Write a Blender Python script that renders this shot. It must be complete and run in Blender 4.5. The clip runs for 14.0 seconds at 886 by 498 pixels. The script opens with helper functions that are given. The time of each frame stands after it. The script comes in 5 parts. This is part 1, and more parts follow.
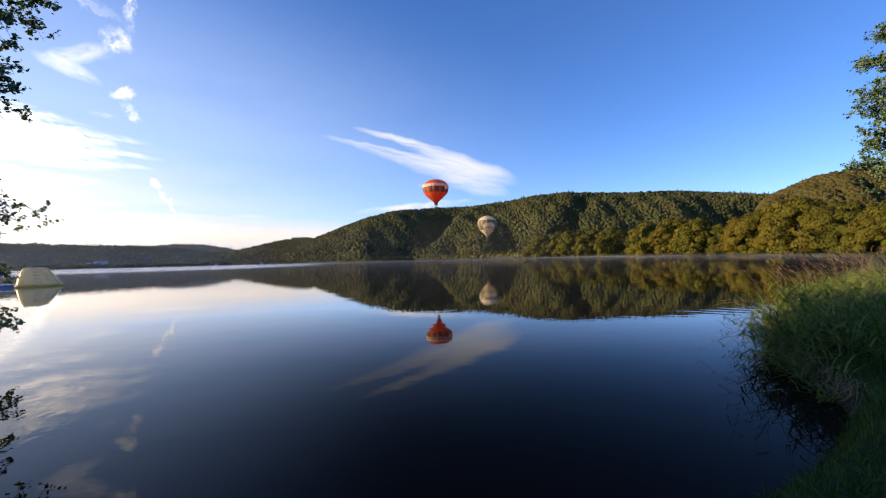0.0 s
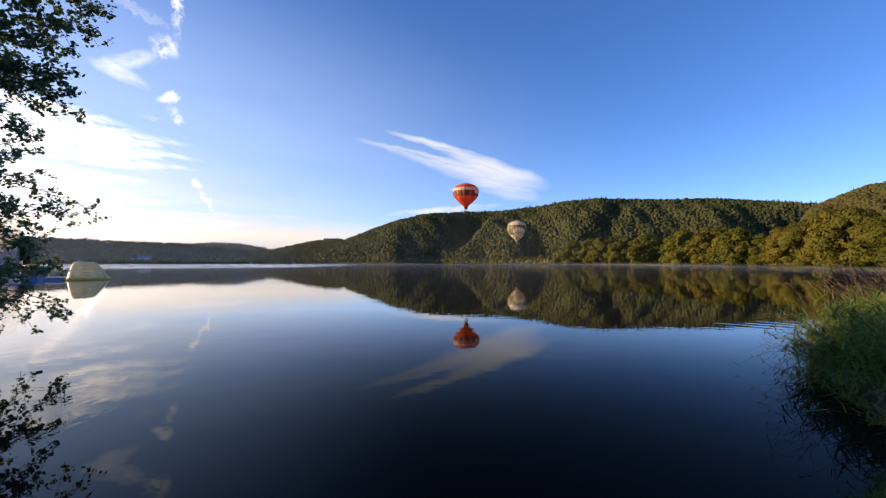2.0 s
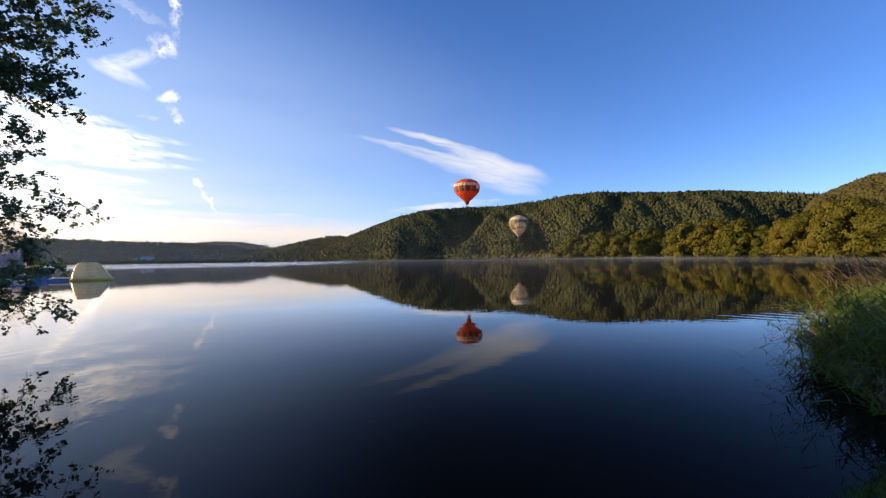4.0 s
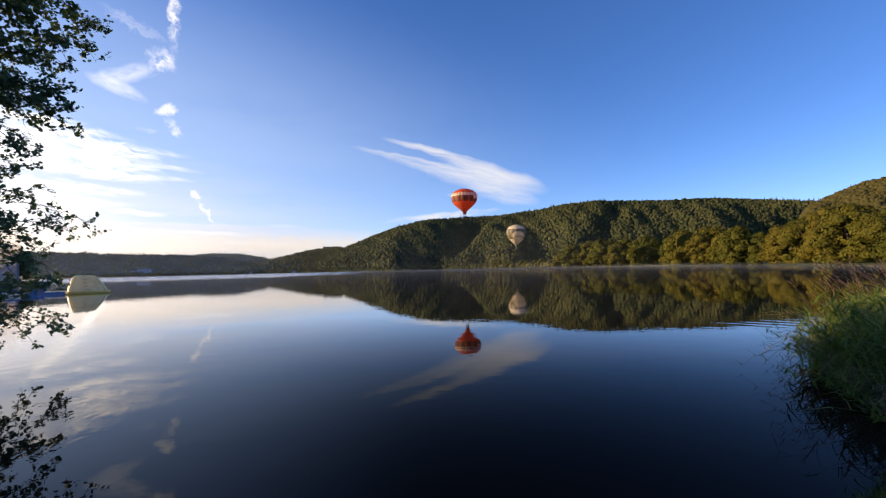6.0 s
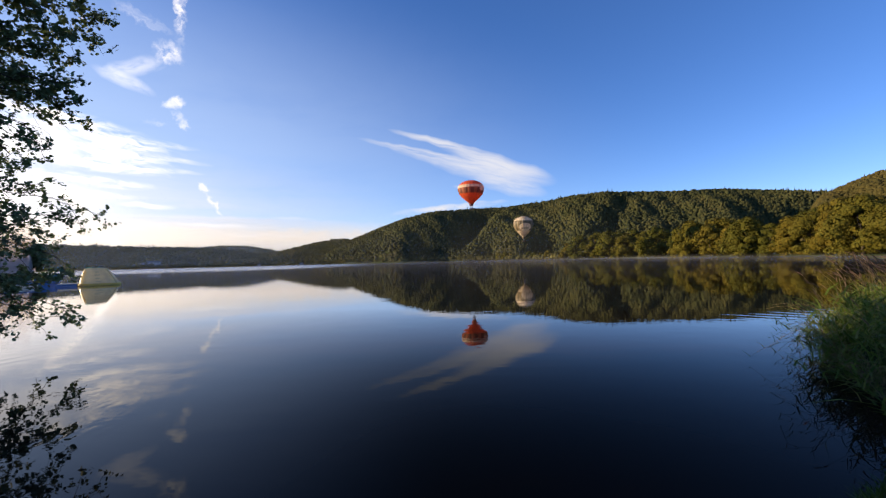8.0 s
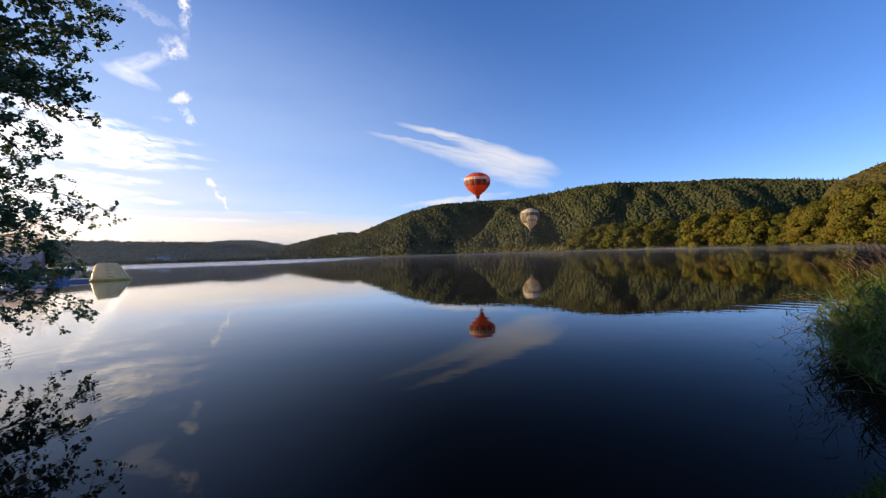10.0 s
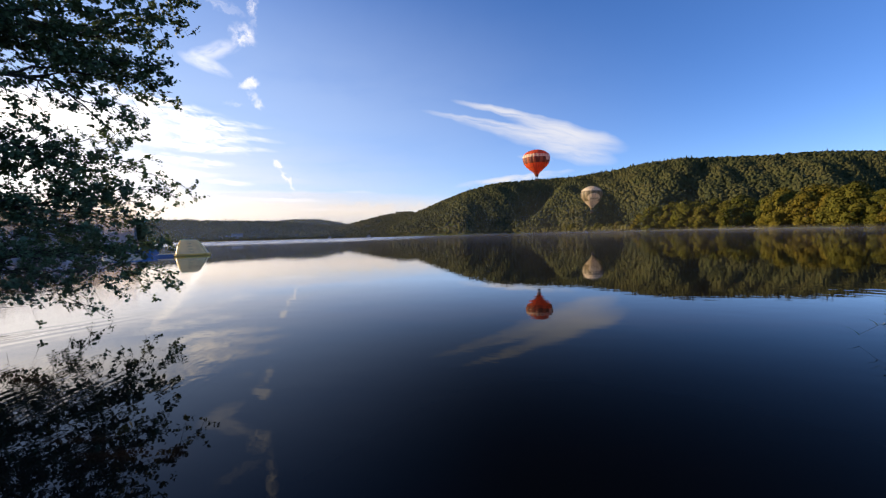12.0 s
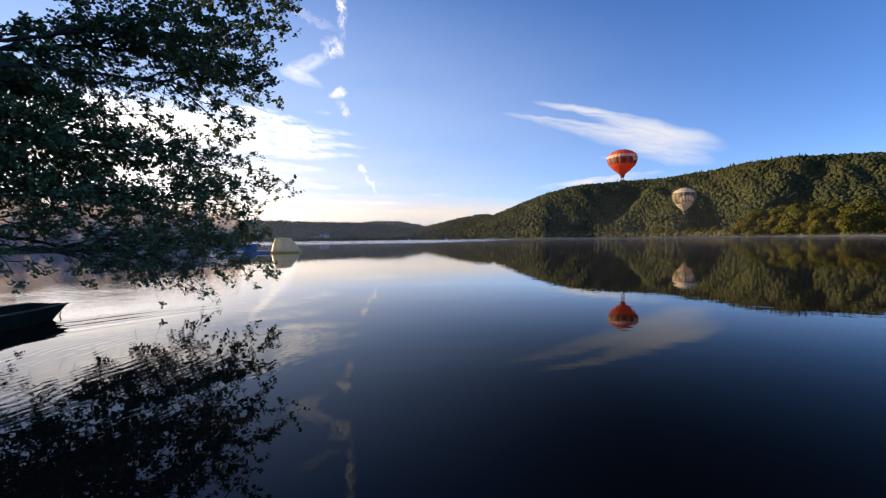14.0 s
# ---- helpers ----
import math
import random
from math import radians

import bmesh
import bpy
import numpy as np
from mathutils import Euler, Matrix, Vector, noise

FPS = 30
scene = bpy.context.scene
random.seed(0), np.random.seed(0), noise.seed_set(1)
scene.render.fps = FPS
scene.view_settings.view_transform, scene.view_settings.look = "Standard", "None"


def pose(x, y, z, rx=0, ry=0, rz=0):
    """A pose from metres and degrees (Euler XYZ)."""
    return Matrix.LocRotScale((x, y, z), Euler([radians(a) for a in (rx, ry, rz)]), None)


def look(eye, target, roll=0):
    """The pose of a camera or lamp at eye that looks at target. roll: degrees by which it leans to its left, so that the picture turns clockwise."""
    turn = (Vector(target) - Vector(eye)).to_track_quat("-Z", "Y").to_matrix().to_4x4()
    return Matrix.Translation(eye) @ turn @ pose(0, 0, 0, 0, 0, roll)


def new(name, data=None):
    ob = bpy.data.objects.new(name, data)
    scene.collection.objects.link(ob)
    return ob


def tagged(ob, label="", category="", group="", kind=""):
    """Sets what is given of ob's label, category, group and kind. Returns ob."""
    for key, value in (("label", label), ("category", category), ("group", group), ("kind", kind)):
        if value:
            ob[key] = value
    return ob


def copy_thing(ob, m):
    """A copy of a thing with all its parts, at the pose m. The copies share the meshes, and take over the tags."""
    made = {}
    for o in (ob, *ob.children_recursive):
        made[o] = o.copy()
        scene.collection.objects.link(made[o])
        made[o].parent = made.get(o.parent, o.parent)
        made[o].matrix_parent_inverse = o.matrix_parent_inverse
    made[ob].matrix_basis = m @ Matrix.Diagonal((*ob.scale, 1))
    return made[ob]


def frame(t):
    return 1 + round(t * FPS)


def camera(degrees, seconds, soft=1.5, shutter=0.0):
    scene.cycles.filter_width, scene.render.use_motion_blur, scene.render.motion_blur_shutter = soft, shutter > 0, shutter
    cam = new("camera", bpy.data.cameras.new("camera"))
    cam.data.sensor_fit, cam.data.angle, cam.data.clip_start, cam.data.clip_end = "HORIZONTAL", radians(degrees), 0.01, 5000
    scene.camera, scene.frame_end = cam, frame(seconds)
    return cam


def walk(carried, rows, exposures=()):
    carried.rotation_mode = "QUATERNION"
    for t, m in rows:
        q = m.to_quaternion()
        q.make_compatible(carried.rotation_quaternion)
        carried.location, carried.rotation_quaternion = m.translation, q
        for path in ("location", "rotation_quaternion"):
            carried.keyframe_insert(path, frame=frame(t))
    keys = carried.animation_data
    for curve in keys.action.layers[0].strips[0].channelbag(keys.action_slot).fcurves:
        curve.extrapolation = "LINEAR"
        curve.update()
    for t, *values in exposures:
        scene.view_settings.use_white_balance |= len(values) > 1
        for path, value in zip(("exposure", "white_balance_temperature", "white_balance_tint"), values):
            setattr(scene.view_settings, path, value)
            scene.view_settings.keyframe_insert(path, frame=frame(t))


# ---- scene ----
# ---- camera ----
cam = camera(89.65, 14.0, soft=1.3)
EYE = Vector((0.0, 0.0, 1.75))
# seconds, turn to the left, tilt up, lean, share of the last small step towards the tree
PATH = [
    (0.0, -0.0, 1.28, 1.52, 0), (0.5, 1.53, 1.33, 1.76, 0), (1.0, 2.9, 1.66, 1.31, 0), (1.5, 3.42, 2.09, 0.28, 0),
    (2.0, 3.7, 1.82, 0.1, 0), (2.5, 3.44, 2.01, 0.2, 0), (3.0, 3.87, 1.22, 0.3, 0), (5.5, 3.57, 2.04, 1.42, 0),
    (6.0, 3.65, 2.55, 1.39, 0), (6.5, 3.86, 2.2, 1.39, 0), (7.0, 4.14, 2.05, 1.44, 0), (9.5, 5.19, 0.72, 1.73, 0),
    (10.0, 5.43, 0.63, 1.9, 0), (10.5, 5.3, 0.09, 1.91, 0), (11.0, 5.39, -0.25, 1.66, 0), (11.5, 6.57, -0.46, 0.69, 0.04),
    (12.0, 12.79, -1.82, 1.61, 0.25), (12.5, 17.38, -1.75, 2.36, 0.42), (13.0, 19.72, -0.93, 1.55, 0.68),
    (13.5, 21.82, -1.56, 0.95, 0.95), (14.0, 22.64, -1.26, 0.78, 1.0)]
STEP = Vector((-0.36, 0.20, -0.24))
LAST_EYE = EYE + STEP


def held(turn, tilt, lean, s):
    e = EYE + STEP * s
    return pose(e.x, e.y, e.z, 0, 0, turn) @ pose(0, 0, 0, tilt) @ pose(0, 0, 0, 90, lean, 0)


walk(cam, [(t, held(a, b, c, s)) for t, a, b, c, s in PATH],
     exposures=((0.0, 1.13), (1.5, 1.07), (3.0, 1.02), (6.5, 0.92), (9.5, 0.89), (12.0, 0.92), (14.0, 0.94)))

# ---- world and sun ----
SUN_AZ, SUN_EL = -91.0, 12.0      # degrees from straight ahead (+y), positive to the right; above the horizon
SKY_STRENGTH, SUN_STRENGTH = 0.09, 5.0


class Nodes:
    """Small helper to write node trees as expressions."""

    def __init__(self, tree):
        self.tree = tree

    def add(self, kind):
        return self.tree.nodes.new(kind)

    def plug(self, socket, v):
        if isinstance(v, bpy.types.NodeSocket):
            self.tree.links.new(v, socket)
        elif v is not None:
            socket.default_value = v

    def m(self, op, a, b=None, c=None, clamp=False):
        n = self.add("ShaderNodeMath")
        n.operation, n.use_clamp = op, clamp
        for s, v in zip(n.inputs, (a, b, c)):
            self.plug(s, v)
        return n.outputs[0]

    def vec(self, x, y, z=0.0):
        n = self.add("ShaderNodeCombineXYZ")
        for s, v in zip(n.inputs, (x, y, z)):
            self.plug(s, v)
        return n.outputs[0]

    def noise(self, v, scale, detail=4.0, rough=0.55, distortion=0.0):
        n = self.add("ShaderNodeTexNoise")
        self.plug(n.inputs["Vector"], v)
        for k, x in (("Scale", scale), ("Detail", detail), ("Roughness", rough), ("Distortion", distortion)):
            n.inputs[k].default_value = x
        return n.outputs["Fac"]

    def ramp(self, f, *stops):
        n = self.add("ShaderNodeValToRGB")
        els = n.color_ramp.elements
        while len(els) < len(stops):
            els.new(0.5)
        for e, (p, c) in zip(els, stops):
            e.position, e.color = p, (*c, 1) if len(c) == 3 else c
        self.plug(n.inputs[0], f)
        return n.outputs[0]

    def remap(self, v, a, b, c=0.0, d=1.0, smooth=True):
        n = self.add("ShaderNodeMapRange")
        n.interpolation_type = "SMOOTHSTEP" if smooth else "LINEAR"
        for s, x in zip(n.inputs, (v, a, b, c, d)):
            self.plug(s, x)
        return n.outputs[0]

    def mix(self, f, a, b, blend="MIX"):
        n = self.add("ShaderNodeMix")
        n.data_type, n.blend_type = "RGBA", blend
        self.plug(n.inputs["Factor"], f)
        for s, v in ((n.inputs[6], a), (n.inputs[7], b)):
            self.plug(s, (*v, 1) if isinstance(v, tuple) and len(v) == 3 else v)
        return n.outputs[2]


def make_world():
    w = bpy.data.worlds.new("sky")
    scene.world = w
    w.use_nodes = True
    t = w.node_tree
    t.nodes.clear()
    N = Nodes(t)
    sky = N.add("ShaderNodeTexSky")
    sky.sky_type, sky.sun_disc, sky.sun_elevation, sky.sun_rotation = "NISHITA", False, radians(SUN_EL), radians(SUN_AZ)
    sky.altitude, sky.air_density, sky.dust_density, sky.ozone_density = 2200.0, 1.0, 0.15, 2.6
    blue = N.add("ShaderNodeHueSaturation")
    blue.inputs["Saturation"].default_value, blue.inputs["Value"].default_value, blue.inputs["Hue"].default_value = 1.16, 1.22, 0.5
    t.links.new(N.mix(1.0, sky.outputs[0], (1.09, 0.975, 1.15), "MULTIPLY"), blue.inputs["Color"])
    geo = N.add("ShaderNodeTexCoord")
    sep = N.add("ShaderNodeSeparateXYZ")
    t.links.new(geo.outputs["Generated"], sep.inputs[0])
    deg = 180 / math.pi
    az = N.m("MULTIPLY", N.m("ARCTAN2", sep.outputs[0], sep.outputs[1]), deg)
    el = N.m("MULTIPLY", N.m("ARCSINE", sep.outputs[2]), deg)
    flat = N.vec(az, el)
    wob = N.m("SUBTRACT", N.noise(flat, 0.30, 1.5), 0.5)
    wob2 = N.m("SUBTRACT", N.noise(N.vec(el, az, 7.3), 0.45, 1.5), 0.5)
    torn = N.m("SUBTRACT", N.noise(flat, 0.9, 6, 0.62), 0.5)
    torn2 = N.m("SUBTRACT", N.noise(N.vec(el, az, 2.1), 1.0, 6, 0.62), 0.5)
    az_t, el_t = N.m("MULTIPLY_ADD", torn, 2.4, az), N.m("MULTIPLY_ADD", torn2, 1.8, el)
    az_w = N.m("MULTIPLY_ADD", wob, 1.2, az)
    el_w = N.m("MULTIPLY_ADD", wob2, 0.6, el)

    def streak(a0, e0, a1, e1, width, amp, along=0.12, across=1.1, lo=0.3, hi=0.62, rag=False, soft=0.0, curl=0.25):
        """A cloud stretched from (a0, e0) to (a1, e1), torn into fibres that run along it."""
        ca, ce, half = (a0 + a1) / 2, (e0 + e1) / 2, math.hypot(a1 - a0, e1 - e0) / 2
        c, s = (a1 - a0) / 2 / half, (e1 - e0) / 2 / half
        A, E = (az_t, el_t) if rag else (az_w, el_w)
        da, de = N.m("SUBTRACT", A, ca), N.m("SUBTRACT", E, ce)
        u = N.m("ADD", N.m("MULTIPLY", da, c), N.m("MULTIPLY", de, s))
        v = N.m("SUBTRACT", N.m("MULTIPLY", de, c), N.m("MULTIPLY", da, s))
        q = N.m("ADD", N.m("POWER", N.m("ABSOLUTE", N.m("DIVIDE", u, half)), 2.0), N.m("POWER", N.m("ABSOLUTE", N.m("DIVIDE", v, width)), 2.0))
        body = N.m("POWER", N.remap(q, 1.0, 0.0, smooth=False), soft or (1.7 if rag else 1.15))
        fib = N.noise(N.vec(N.m("MULTIPLY", u, along), N.m("MULTIPLY", v, across), ca * 0.37), 1.0, 5, 0.6, curl)
        fib = N.remap(fib, lo, hi + 0.06)
        return N.m("MULTIPLY", N.m("MULTIPLY", body, fib), amp * 0.9 if rag else amp)

    clouds = [
        # fanned cirrus over the long hill
        streak(-11.4, 16.7, 2.5, 13.2, 0.55, 0.85, 0.10, 1.6, 0.25, 0.55),
        streak(-5.0, 14.7, 9.8, 10.0, 1.05, 0.85, 0.10, 1.2, 0.20, 0.55),
        streak(-15.4, 15.6, 3.0, 11.6, 0.50, 0.80, 0.10, 1.5, 0.25, 0.55),
        streak(-12.0, 14.6, 5.0, 9.9, 0.55, 0.45, 0.10, 1.5, 0.25, 0.60),
        streak(-6.0, 13.0, 10.2, 9.4, 1.7, 0.85, 0.12, 0.9, 0.15, 0.55),
        streak(-0.5, 10.6, 9.0, 8.0, 1.2, 0.65, 0.12, 0.9, 0.15, 0.55),
        streak(-3.2, 9.5, 1.5, 8.9, 0.35, 0.5, 0.2, 0.9, 0.2, 0.55),
        streak(-11.5, 6.1, 4.5, 7.5, 0.55, 0.95, 0.25, 0.9, 0.25, 0.55),
        # broken trail high up, its puffs and the hook
        streak(-34.8, 31.8, -34.9, 23.2, 0.75, 0.85, 0.9, 1.2, 0.30, 0.55, True),
        streak(-37.9, 22.4, -34.2, 22.9, 1.35, 0.80, 0.9, 1.1, 0.30, 0.60, True),
        streak(-42.2, 19.5, -35.8, 22.0, 1.0, 0.34, 0.4, 1.0, 0.25, 0.60),
        streak(-43.0, 20.1, -37.0, 18.3, 0.85, 0.38, 0.4, 1.0, 0.2, 0.60),
        streak(-36.7, 17.4, -34.2, 18.2, 0.70, 0.76, 0.8, 0.9, 0.1, 0.45, True),
        streak(-35.7, 17.2, -33.9, 14.7, 0.60, 0.54, 0.9, 0.9, 0.30, 0.6, True),
        streak(-33.4, 9.4, -32.0, 8.6, 0.42, 0.76, 0.6, 0.8, 0.1, 0.45, True),
        streak(-32.9, 8.9, -30.5, 5.2, 0.30, 0.80, 0.7, 0.9, 0.2, 0.5, True),
        streak(-42.0, 26.4, -35.0, 24.4, 0.7, 0.35, 0.25, 1.2, 0.3, 0.7, True),
        streak(-38.5, 15.6, -36.0, 15.3, 0.35, 0.23, 0.3, 1.0, 0.2, 0.6, True),
        # small wisps low down
        streak(-41.0, 6.9, -35.0, 6.5, 0.35, 0.55, 0.2, 1.2, 0.25, 0.60),
        streak(-36.0, 4.9, -24.0, 4.5, 0.28, 0.55, 0.15, 1.5, 0.25, 0.60),
        streak(-31.0, 3.6, -18.0, 3.5, 0.30, 0.60, 0.15, 1.5, 0.25, 0.60),
        streak(-26.0, 5.8, -20.0, 5.5, 0.22, 0.35, 0.15, 1.5, 0.25, 0.60),
        # old trail that slants up on the sun's side
        streak(-40.0, 1.8, -46.5, 9.4, 0.60, 0.92, 0.3, 0.8, 0.05, 0.40),
        # bright sheet on the sun's side, torn at its right end
        streak(-53.0, 16.0, -36.6, 13.4, 1.2, 0.90, 0.30, 0.85, 0.34, 0.60, False, 2.1, 1.3),
        streak(-50.0, 14.3, -33.6, 12.2, 1.1, 0.90, 0.30, 0.85, 0.34, 0.60, False, 2.1, 1.3),
        streak(-50.0, 12.6, -33.4, 11.1, 1.0, 0.90, 0.30, 0.85, 0.34, 0.60, False, 2.1, 1.3),
        streak(-50.0, 11.2, -34.0, 10.1, 0.9, 0.90, 0.30, 0.85, 0.34, 0.60, False, 2.1, 1.3),
        streak(-50.0, 9.6, -36.0, 8.5, 0.7, 0.80, 0.30, 0.85, 0.34, 0.60, False, 2.1, 1.3),
        streak(-50.0, 8.2, -37.0, 7.4, 0.5, 0.55, 0.30, 0.85, 0.34, 0.60, False, 2.1, 1.3),
        streak(-42.0, 13.9, -32.6, 13.0, 0.40, 0.55, 0.25, 1.2, 0.30, 0.60, False, 1.5, 0.8),
        streak(-42.0, 12.3, -31.2, 11.5, 0.38, 0.60, 0.25, 1.2, 0.30, 0.60, False, 1.5, 0.8),
        streak(-42.0, 10.9, -32.0, 10.4, 0.36, 0.55, 0.25, 1.2, 0.30, 0.60, False, 1.5, 0.8),
        streak(-78.0, 12.6, -38.8, 12.2, 3.6, 0.95, 0.06, 0.8, 0.12, 0.48, True),
        streak(-90.0, 9.0, -37.0, 6.4, 4.0, 0.80, 0.06, 0.5, 0.1, 0.5, True),
    ]
    # low, far layers towards the horizon, and a thin veil on the sun's side
    low = [
        streak(-110.0, 5.0, -6.0, 5.0, 9.5, 0.42, 0.05, 0.35, 0.05, 0.55, False, 1.2),
        streak(-100.0, 0.6, 14.0, 0.8, 5.2, 0.90, 0.05, 0.9, 0.05, 0.42, False, 0.8),
        streak(-75.0, 4.0, -12.0, 4.3, 0.9, 0.75, 0.07, 1.5, 0.30, 0.60),
        streak(-60.0, 2.6, -15.0, 3.0, 1.6, 0.80, 0.08, 1.0, 0.20, 0.55),
        streak(-33.0, 3.2, -10.5, 3.5, 0.9, 0.95, 0.16, 0.9, 0.22, 0.50, True, 0.8),
        streak(-24.0, 2.2, -8.0, 2.6, 0.8, 0.90, 0.16, 0.9, 0.20, 0.50, True, 0.8),
        streak(-38.0, 5.6, -16.0, 5.0, 0.5, 0.25, 0.10, 1.6, 0.30, 0.60),
        streak(-44.0, 7.4, -27.0, 6.9, 0.6, 0.22, 0.10, 1.6, 0.30, 0.65),
    ]
    veil = [streak(-140.0, 10.0, 26.0, 9.0, 30.0, 0.66, 0.04, 0.16, -0.35, 0.50, False, 2.4)]

    def joined(layers):
        cover = layers[0]
        for k in layers[1:]:
            cover = N.m("SUBTRACT", 1.0, N.m("MULTIPLY", N.m("SUBTRACT", 1.0, cover, clamp=True), N.m("SUBTRACT", 1.0, k, clamp=True)))
        return cover

    # clouds nearer to the sun are brighter and warmer
    near_sun = N.remap(N.m("ABSOLUTE", N.m("SUBTRACT", az, SUN_AZ)), 74.0, 28.0)
    c = N.mix(joined(veil), blue.outputs[0], CLOUD_THIN)
    c = N.mix(joined(low), c, N.mix(near_sun, CLOUD_LOW, CLOUD_WARM))
    c = N.mix(joined(clouds), c, N.mix(near_sun, CLOUD_FAR, CLOUD_NEAR))
    bg = N.add("ShaderNodeBackground")
    N.plug(bg.inputs["Color"], c)
    bg.inputs["Strength"].default_value = SKY_STRENGTH
    out = N.add("ShaderNodeOutputWorld")
    t.links.new(bg.outputs[0], out.inputs[0])


CLOUD_FAR, CLOUD_NEAR = (5.3, 5.2, 5.4), (16.0, 14.2, 12.4)
CLOUD_LOW, CLOUD_WARM, CLOUD_THIN = (5.6, 4.9, 4.4), (11.5, 9.6, 7.8), (4.2, 4.95, 6.1)
make_world()
sun_data = bpy.data.lights.new("sun", "SUN")
sun_data.energy, sun_data.angle, sun_data.color = SUN_STRENGTH, radians(0.6), (1.0, 0.76, 0.48)
sun = new("sun", sun_data)
_a, _e = radians(SUN_AZ), radians(SUN_EL)
SUN_WAY = Vector((math.sin(_a) * math.cos(_e), math.cos(_a) * math.cos(_e), math.sin(_e)))
sun.matrix_world = look(SUN_WAY * 100, (0, 0, 0))

# ---- materials ----


def material(name):
    m = bpy.data.materials.new(name)
    m.use_nodes = True
    m.node_tree.nodes.clear()
    N = Nodes(m.node_tree)
    out = N.add("ShaderNodeOutputMaterial")
    return m, N, out


def principled(N, color, rough=0.7, metal=0.0, bump=None, strength=0.3, distance=0.02, spec=0.5):
    p = N.add("ShaderNodeBsdfPrincipled")
    N.plug(p.inputs["Base Color"], (*color, 1) if isinstance(color, tuple) and len(color) == 3 else color)
    N.plug(p.inputs["Roughness"], rough)
    p.inputs["Metallic"].default_value = metal
    p.inputs["Specular IOR Level"].default_value = spec
    if bump is not None:
        b = N.add("ShaderNodeBump")
        b.inputs["Strength"].default_value, b.inputs["Distance"].default_value = strength, distance
        N.plug(b.inputs["Height"], bump)
        m_link = N.tree.links.new
        m_link(b.outputs[0], p.inputs["Normal"])
    return p


def plain(name, color, rough=0.6, metal=0.0, scale=8.0, vary=0.18, bump=0.15, distance=0.01, spec=0.5):
    """A painted, cloth or wooden surface: two scales of variation and a fine relief."""
    m, N, out = material(name)
    co = N.add("ShaderNodeTexCoord").outputs["Object"]
    n1, n2 = N.noise(co, scale, 5), N.noise(co, scale * 7, 3)
    dark = tuple(c * (1 - vary) for c in color)
    light = tuple(min(1, c * (1 + vary)) for c in color)
    c = N.mix(N.remap(n1, 0.3, 0.7), dark, light)
    c = N.mix(N.m("MULTIPLY", N.remap(n2, 0.45, 0.75), 0.35), c, dark)
    r = N.m("MULTIPLY_ADD", n1, 0.2, rough - 0.1)
    p = principled(N, c, r, metal, n2, bump, distance, spec)
    m.node_tree.links.new(p.outputs[0], out.inputs[0])
    return m


def cloth(name, color, rough=0.5, through_light=0.4, scale=0.6, vary=0.1):
    """Thin coated cloth or vinyl: part of the light that falls on it shines through."""
    m, N, out = material(name)
    co = N.add("ShaderNodeTexCoord").outputs["Object"]
    n1, n2 = N.noise(co, scale, 4), N.noise(co, scale * 6, 3)
    c = N.mix(N.remap(n1, 0.3, 0.7), tuple(k * (1 - vary) for k in color), tuple(min(1, k * (1 + vary)) for k in color))
    p = principled(N, c, rough, bump=n2, strength=0.1, distance=0.05)
    tl, mx = N.add("ShaderNodeBsdfTranslucent"), N.add("ShaderNodeMixShader")
    N.plug(tl.inputs[0], c)
    mx.inputs[0].default_value = through_light
    N.plug(mx.inputs[1], p.outputs[0]), N.plug(mx.inputs[2], tl.outputs[0])
    N.plug(out.inputs[0], mx.outputs[0])
    return m


def leafy(name, stops, translucent=0.35, rough=0.55, gloss=0.3, by="island", patch=0.0, crown=0.0):
    """Foliage: the colour runs over the stops from leaf to leaf, part of the light comes through."""
    m, N, out = material(name)
    if by == "island":
        rnd = N.add("ShaderNodeNewGeometry").outputs["Random Per Island"]
    else:       # each tree has its own hue, its leaves stray from it
        rnd = N.m("ADD", N.m("MULTIPLY", N.add("ShaderNodeObjectInfo").outputs["Random"], 0.62), N.m("MULTIPLY", N.add("ShaderNodeNewGeometry").outputs["Random Per Island"], 0.38))
    if crown:
        co = N.add("ShaderNodeNewGeometry").outputs["Position"]
        a, b = N.remap(N.noise(co, crown, 2), 0.3, 0.7), N.remap(N.noise(co, patch, 3), 0.3, 0.7)
        rnd = N.m("ADD", N.m("MULTIPLY", rnd, 0.22), N.m("ADD", N.m("MULTIPLY", a, 0.45), N.m("MULTIPLY", b, 0.33)))
    elif patch:
        co = N.add("ShaderNodeNewGeometry").outputs["Position"]
        big = N.noise(co, patch, 3)
        rnd = N.m("ADD", N.m("MULTIPLY", rnd, 0.55), N.m("MULTIPLY", N.remap(big, 0.3, 0.7), 0.45))
    n = len(stops)
    c = N.ramp(rnd, *[(i / max(1, n - 1), s) for i, s in enumerate(stops)])
    p = principled(N, c, rough, spec=gloss * 0.35)
    tr = N.add("ShaderNodeBsdfTranslucent")
    N.plug(tr.inputs[0], N.mix(0.5, c, (0.16, 0.20, 0.02)))
    mx = N.add("ShaderNodeMixShader")
    mx.inputs[0].default_value = translucent
    for i, o in ((1, p.outputs[0]), (2, tr.outputs[0]), ):
        m.node_tree.links.new(o, mx.inputs[i])
    m.node_tree.links.new(mx.outputs[0], out.inputs[0])
    return m


